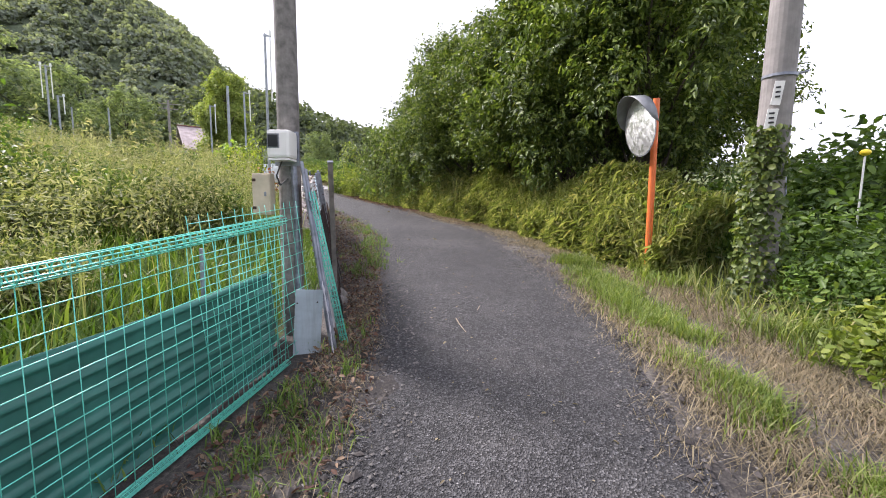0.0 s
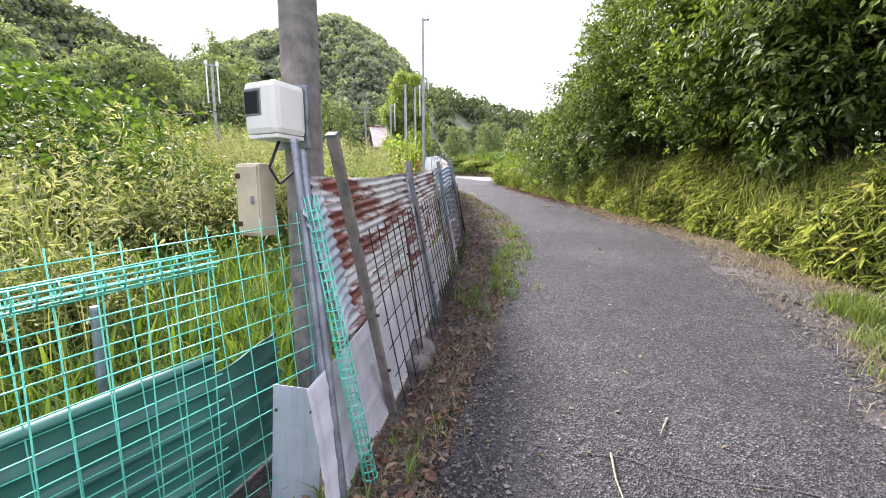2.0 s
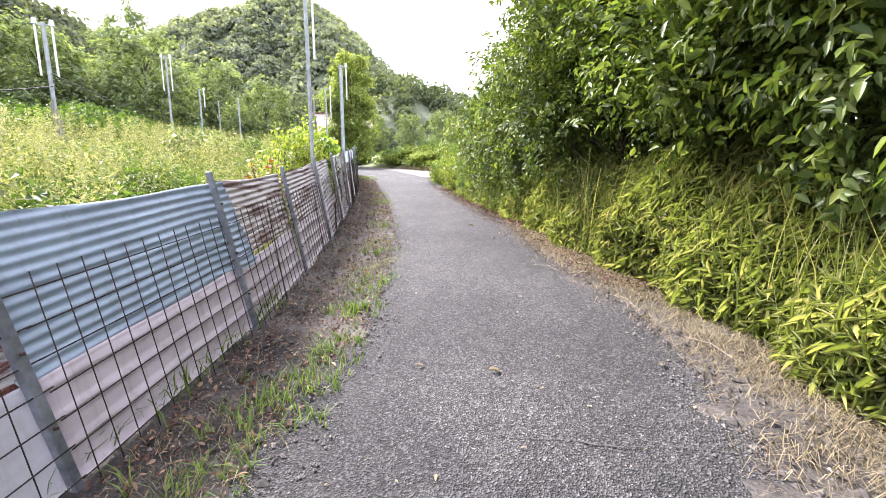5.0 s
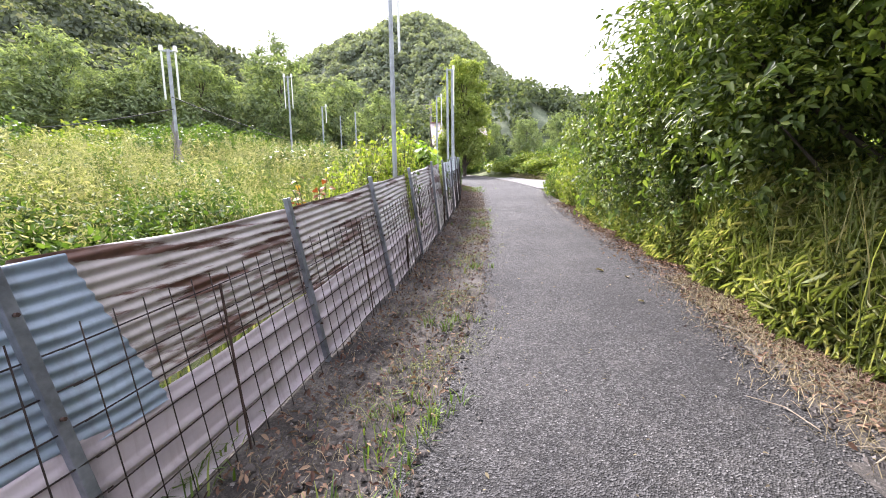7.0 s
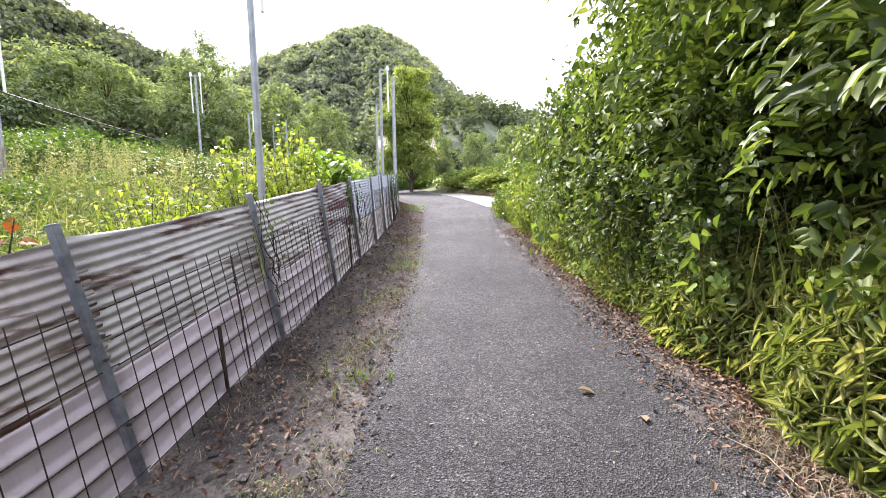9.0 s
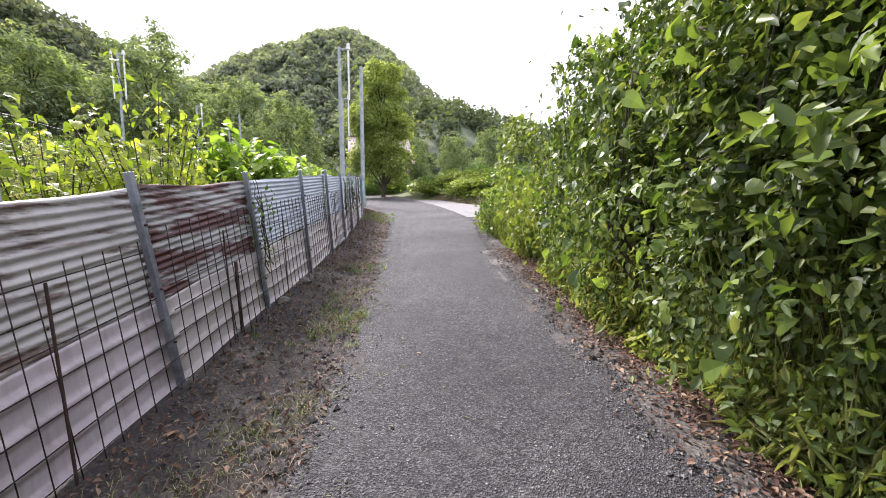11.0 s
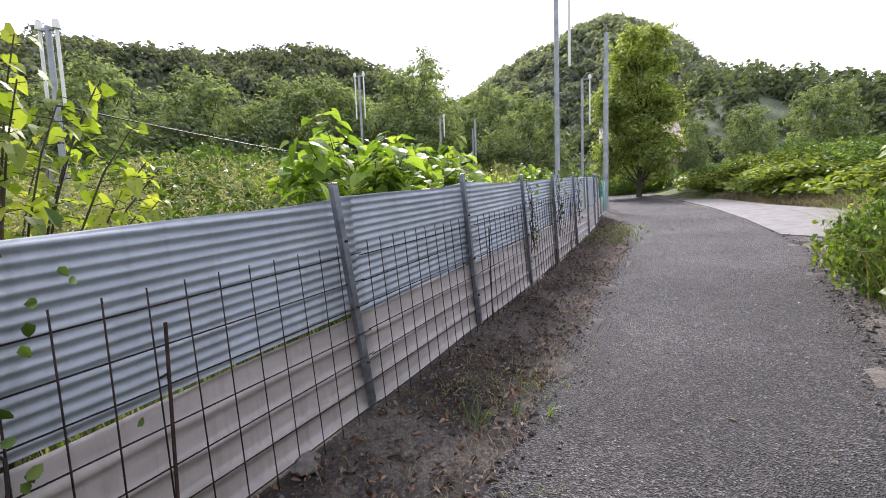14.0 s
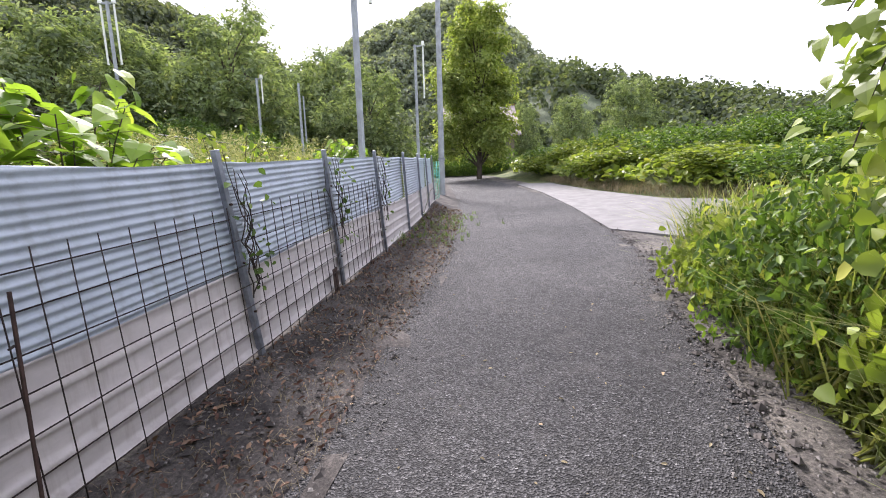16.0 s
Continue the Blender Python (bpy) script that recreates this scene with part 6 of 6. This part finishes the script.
def hanging_vine(points, label, seed):
    rng = np.random.default_rng(seed)
    pts = [Vector(q) for q in points]
    e = thing("hanging_vine", pts[0], label, "vine", "hanging vines")
    bm = bmesh.new()
    chain_into(bm, [q - pts[0] for q in pts], 0.012, 0.004, 6)
    part("stem", bm, M_BARK, e)
    c = []
    for a, b in zip(pts, pts[1:]):
        for k in range(int((b - a).length / 0.009)):
            c.append(a.lerp(b, k * 0.009 / (b - a).length) - pts[0] + Vector(rng.normal(size=3) * 0.10))
    c = np.array([tuple(q) for q in c])
    nr = np.array([-0.4, -0.6, 0.5]) + rng.normal(size=c.shape) * 0.45
    al = np.array([-0.3, -0.2, -0.9]) + rng.normal(size=c.shape) * 0.4
    part_mesh("leaves", heart_mesh("leaves", c, nr, 0.055 + 0.075 * rng.random(len(c)), 0.9, L_KUDZU, rng, al), e)


for foot, arch, tip, sd in (((-5.15, 23.5, 1.9), (-5.85, 23.5, 4.5), (-6.28, 23.40, 3.30), 1), ((-5.05, 23.8, 1.9), (-5.75, 23.75, 4.75), (-6.36, 23.60, 4.05), 2), ((-5.0, 23.2, 1.9), (-5.7, 23.2, 4.2), (-6.16, 23.15, 3.05), 3)):
    fo, ar, ti = (Vector(q) + Vector((0.05, 0.95, 0.08)) for q in (foot, arch, tip))
    hanging_vine((fo, fo.lerp(ar, 0.6) + Vector((0.1, 0, 0.25)), ar, ar.lerp(ti, 0.35) + Vector((-0.12, 0, 0.16)), ar.lerp(ti, 0.7) + Vector((-0.05, 0, 0.06)), ti), "leafy kudzu vine arching over the lane edge", sd)
# mossy low growth on the west verge
n = 900
c = np.array([(-6.0, 18.0), (-6.6, 19.0), (-3.4, 13.0), (-4.3, 14.9), (-5.1, 16.4), (-2.6, 11.6), (-7.6, 20.6)])[rg.integers(0, 7, n)]
xy = c + rg.normal(size=(n, 2)) * np.array([0.14, 0.45])
blades("moss_tufts", xy, rg, 0.045, 0.003, 1.2, L_WEED, "low mossy tufts on the gravel verge", 5, 0.03)
# weeds at the foot of mirror and pole
n = 260
xy = np.stack([2.9 + 2.8 * rg.random(n), 2.0 + 5.0 * rg.random(n)], 1)
xy = xy[xy[:, 0] > along_y(HEDGE, xy[:, 1]) - 0.45]
blades("slope_grass", xy, rg, 0.34, 0.007, 0.9, L_SASA, "long grass on the slope by the mirror", 7, 0.12)

# dead leaves and stalks on the west verge
n = 13000
y = 1 + 30 * rg.random(n)
x = along_y(FENCE_Y, y) + 0.12 + rg.random(n) ** 1.2 * (along_y(ROAD_L, y) - along_y(FENCE_Y, y) - 0.05)
p = np.stack([x, y, ground_z(x, y) + 0.03 + 0.02 * rg.random(n)], 1)
nr = np.array([0, 0, 1.0]) + rg.normal(size=(n, 3)) * 0.45
tagged(new("verge_litter", leaves_mesh("verge_litter", p, nr, 0.02 + 0.05 * rg.random(n) ** 2, 0.4, M_DEADLEAF, rg)), "brown dead leaves and stalks on the gravel verge", "leaf litter", "", "stuff")
# fallen leaves at the hedge foot
n = 14000
y = 11.5 + 11.5 * rg.random(n)
x = along_y(HEDGE, y) - np.abs(rg.normal(size=n)) * 0.30 + 0.15
p = np.stack([x, y, ground_z(x, y) + 0.03 + 0.02 * rg.random(n)], 1)
nr = np.array([0, 0, 1.0]) + rg.normal(size=(n, 3)) * 0.3
tagged(new("leaf_litter", leaves_mesh("leaf_litter", p, nr, 0.02 + 0.04 * rg.random(n) ** 1.5, 0.5, M_DEADLEAF, rg)), "brown fallen leaves along the hedge foot", "leaf litter", "", "stuff")
n = 900
y = 0 + 26 * rg.random(n)
x = along_y(ROAD_L, y) + rg.random(n) * (along_y(ROAD_R, y) - along_y(ROAD_L, y))
p = np.stack([x, y, ground_z(x, y) + 0.024], 1)
nr = np.array([0, 0, 1.0]) + rg.normal(size=(n, 3)) * 0.15
tagged(new("road_litter", leaves_mesh("road_litter", p, nr, 0.012 + 0.03 * rg.random(n) ** 3, 0.5, M_STRAW, rg)), "scattered bits of straw on the asphalt", "litter", "", "stuff")


M_CLOD = plain("earth_clod", (0.075, 0.066, 0.060), 0.95, 0, 0.45, 5, 0.5)
# loose gravel on verges and along the asphalt edges
n = 24000
y = 0.5 + 28 * rg.random(n)
west = rg.random(n) < 0.55
xw = along_y(FENCE_Y, y) + 0.15 + rg.random(n) * (along_y(ROAD_L, y) - along_y(FENCE_Y, y) + 0.25)
xe = along_y(ROAD_R, y) - 0.35 + rg.random(n) * (along_y(HEDGE, y) - along_y(ROAD_R, y) + 0.3)
x = np.where(west, xw, xe)
size = 0.004 + 0.013 * rg.random(n) ** 3
c = np.stack([x, y, ground_z(x, y) + 0.018], 1)
oct6 = np.array([(1, 0, 0), (0, 1, 0), (-1, 0, 0), (0, -1, 0), (0, 0, 0.8), (0, 0, -0.8)], float)
v = (c[:, None, :] + oct6[None] * size[:, None, None] * (0.6 + 0.8 * rg.random((n, 6, 1)))).reshape(-1, 3)
k = np.arange(n)[:, None] * 6
q = np.concatenate([k + np.array([[a, b, 4, 4]]) for a, b in ((0, 1), (1, 2), (2, 3), (3, 0))])
me = bpy.data.meshes.new("gravel")
me.from_pydata(v.tolist(), [], [tuple(f[:3]) for f in q.tolist()])
me.materials.append(M_STONE)
tagged(new("gravel", me), "loose grey gravel along the asphalt edges", "gravel", "", "stuff")
# earth clods and broken edge of the asphalt
n = 9000
y = 0.5 + 30 * rg.random(n)
west = rg.random(n) < 0.6
xw = along_y(FENCE_Y, y) + 0.12 + rg.random(n) ** 0.8 * (along_y(ROAD_L, y) - along_y(FENCE_Y, y) + 0.05)
xe = along_y(ROAD_R, y) - 0.12 + np.abs(rg.normal(size=n)) * 0.25
x = np.where(west, xw, xe)
size = 0.008 + 0.030 * rg.random(n) ** 2.5
c = np.stack([x, y, ground_z(x, y) + 0.016], 1)
v = (c[:, None, :] + oct6[None] * np.array([1, 1, 0.7]) * size[:, None, None] * (0.5 + 1.0 * rg.random((n, 6, 1)))).reshape(-1, 3)
k = np.arange(n)[:, None] * 6
q = np.concatenate([k + np.array([[a, b, 4]]) for a, b in ((0, 1), (1, 2), (2, 3), (3, 0))])
me = bpy.data.meshes.new("clods")
me.from_pydata(v.tolist(), [], q.tolist())
me.materials.append(M_CLOD)
tagged(new("clods", me), "dark earth clods and crumbled asphalt on the verges", "clods", "", "stuff")


# dusty seams in the asphalt
def seam(x0, y0, x1, y1, seed):
    verts, faces = [], []
    n = 26
    for k in range(n + 1):
        u = k / n
        x = x0 + (x1 - x0) * u
        y = y0 + (y1 - y0) * u + 0.05 * noise.noise((x * 3, seed, 0)) + 0.02 * noise.noise((x * 12, seed, 3))
        w = 0.0015 + 0.006 * abs(noise.noise((x * 7, seed, 7)))
        for s in (-1, 1):
            verts.append((x, y + s * w, float(ground_z(x, y)) + 0.019))
    for k in range(n):
        faces.append((2 * k, 2 * k + 2, 2 * k + 3, 2 * k + 1))
    tagged(new("road_seam", mesh_of("road_seam", verts, faces, M_SEAM)), "pale dusty seam across the asphalt", "road seam", "road seams", "structure")


M_SEAM = plain("seam_dust", (0.075, 0.073, 0.071), 0.9, 0, 0.3, 30, 0.2)
seam(-0.35, 4.40, 1.30, 4.55, 1.0)
seam(-3.6, 14.7, -1.2, 15.1, 2.0)
seam(-5.9, 18.9, -3.9, 19.6, 3.0)
seam(-0.2, 8.6, 1.2, 8.9, 4.0)


# ---- stones and single litter ----
def stone(x, y, size, seed, label="grey stone at the edge of the lane"):
    bm = bmesh.new()
    bmesh.ops.create_icosphere(bm, subdivisions=3, radius=1.0)
    for v in bm.verts:
        k = 1 + 0.28 * noise.noise(v.co * 1.3 + Vector((seed, 0, 0))) + 0.10 * noise.noise(v.co * 4 + Vector((0, seed, 0)))
        v.co = Vector((v.co.x * size[0], v.co.y * size[1], v.co.z * size[2])) * k
    me = bpy.data.meshes.new("stone")
    bm.to_mesh(me)
    bm.free()
    me.materials.append(M_STONE)
    ob = new("stone", me)
    ob.matrix_world = Matrix.Translation(on_ground(x, y, size[2] * 0.45)) @ Matrix.Rotation(seed, 4, "Z")
    tagged(ob, label, "stone", "edge stones")


for k, (x, y, s) in enumerate(((-3.38, 19.6, (0.17, 0.13, 0.14)), (-2.55, 18.3, (0.18, 0.12, 0.10)), (-1.25, 15.9, (0.10, 0.08, 0.06)), (-1.9, 16.8, (0.08, 0.06, 0.05)), (-3.05, 18.9, (0.10, 0.08, 0.07)), (-1.28, 5.15, (0.12, 0.10, 0.09)), (-1.20, 4.95, (0.09, 0.07, 0.07)),
                               (-7.35, 18.95, (0.10, 0.07, 0.05)), (-6.85, 18.1, (0.08, 0.06, 0.05)), (-5.7, 23.4, (0.10, 0.08, 0.06)), (-6.3, 24.6, (0.09, 0.08, 0.06)))):
    stone(x, y, s, k * 1.7)


def fallen_leaf(x, y, size, turn, mat, label):
    rng = np.random.default_rng(int(abs(x * 100 + y * 10)))
    me = leaves_mesh("fallen_leaf", np.array([[0, 0, 0.0]]), np.array([[0.1, 0.1, 1.0]]), np.array([size]), 0.55, mat, rng, np.array([[math.cos(turn), math.sin(turn), 0]]), 0.1, 0.5)
    ob = new("fallen_leaf", me)
    ob.location = on_ground(x, y, 0.03)
    tagged(ob, label, "leaf", "single fallen leaves")


for x, y, s, tn in ((-0.30, 9.30, 0.10, 0.4), (0.85, 9.75, 0.08, 1.2), (-2.15, 14.95, 0.13, 0.2), (-1.75, 14.75, 0.11, 2.0), (-1.4, 13.85, 0.09, 1.0), (-0.85, 9.2, 0.06, 0.3), (-0.4, 10.9, 0.07, 2.2), (0.1, 12.1, 0.07, 1.0)):
    fallen_leaf(x, y, s, tn, M_STRAW, "pale dry leaf lying on the asphalt")


def twig(pts, r, label):
    bm = bmesh.new()
    p = [on_ground(x, y, 0.022 + dz) for x, y, dz in pts]
    chain_into(bm, p, r, r * 0.5, 6)
    me = bpy.data.meshes.new("twig")
    bm.to_mesh(me)
    bm.free()
    me.materials.append(M_TWIG)
    tagged(new("twig", me), label, "twig", "twigs")


M_TWIG = plain("dry_twig", (0.34, 0.28, 0.20), 0.9, 0, 0.2, 12, 0.2)
twig(((0.13, 4.48, 0), (0.16, 4.30, 0.01), (0.22, 4.12, 0)), 0.006, "thin dry twig lying on the asphalt")
twig(((0.40, 4.9, 0), (0.36, 4.72, 0.01)), 0.005, "thin dry twig lying on the asphalt")
for x, y, a, l in ((0.0, 11.9, 0.3, 0.5), (0.1, 11.8, 1.0, 0.35), (-0.1, 12.0, 2.4, 0.4), (0.75, 10.9, 2.0, 0.4), (-0.4, 13.2, 2.2, 0.4), (-1.0, 14.4, 2.1, 0.45), (-0.95, 14.6, 0.4, 0.3), (1.35, 10.0, 2.1, 0.4)):
    twig(((x, y, 0.01), (x + math.cos(a) * l * 0.5, y + math.sin(a) * l * 0.5, 0.03), (x + math.cos(a + 0.2) * l, y + math.sin(a + 0.2) * l, 0.01)), 0.0042, "broken dry twig at the hedge foot")
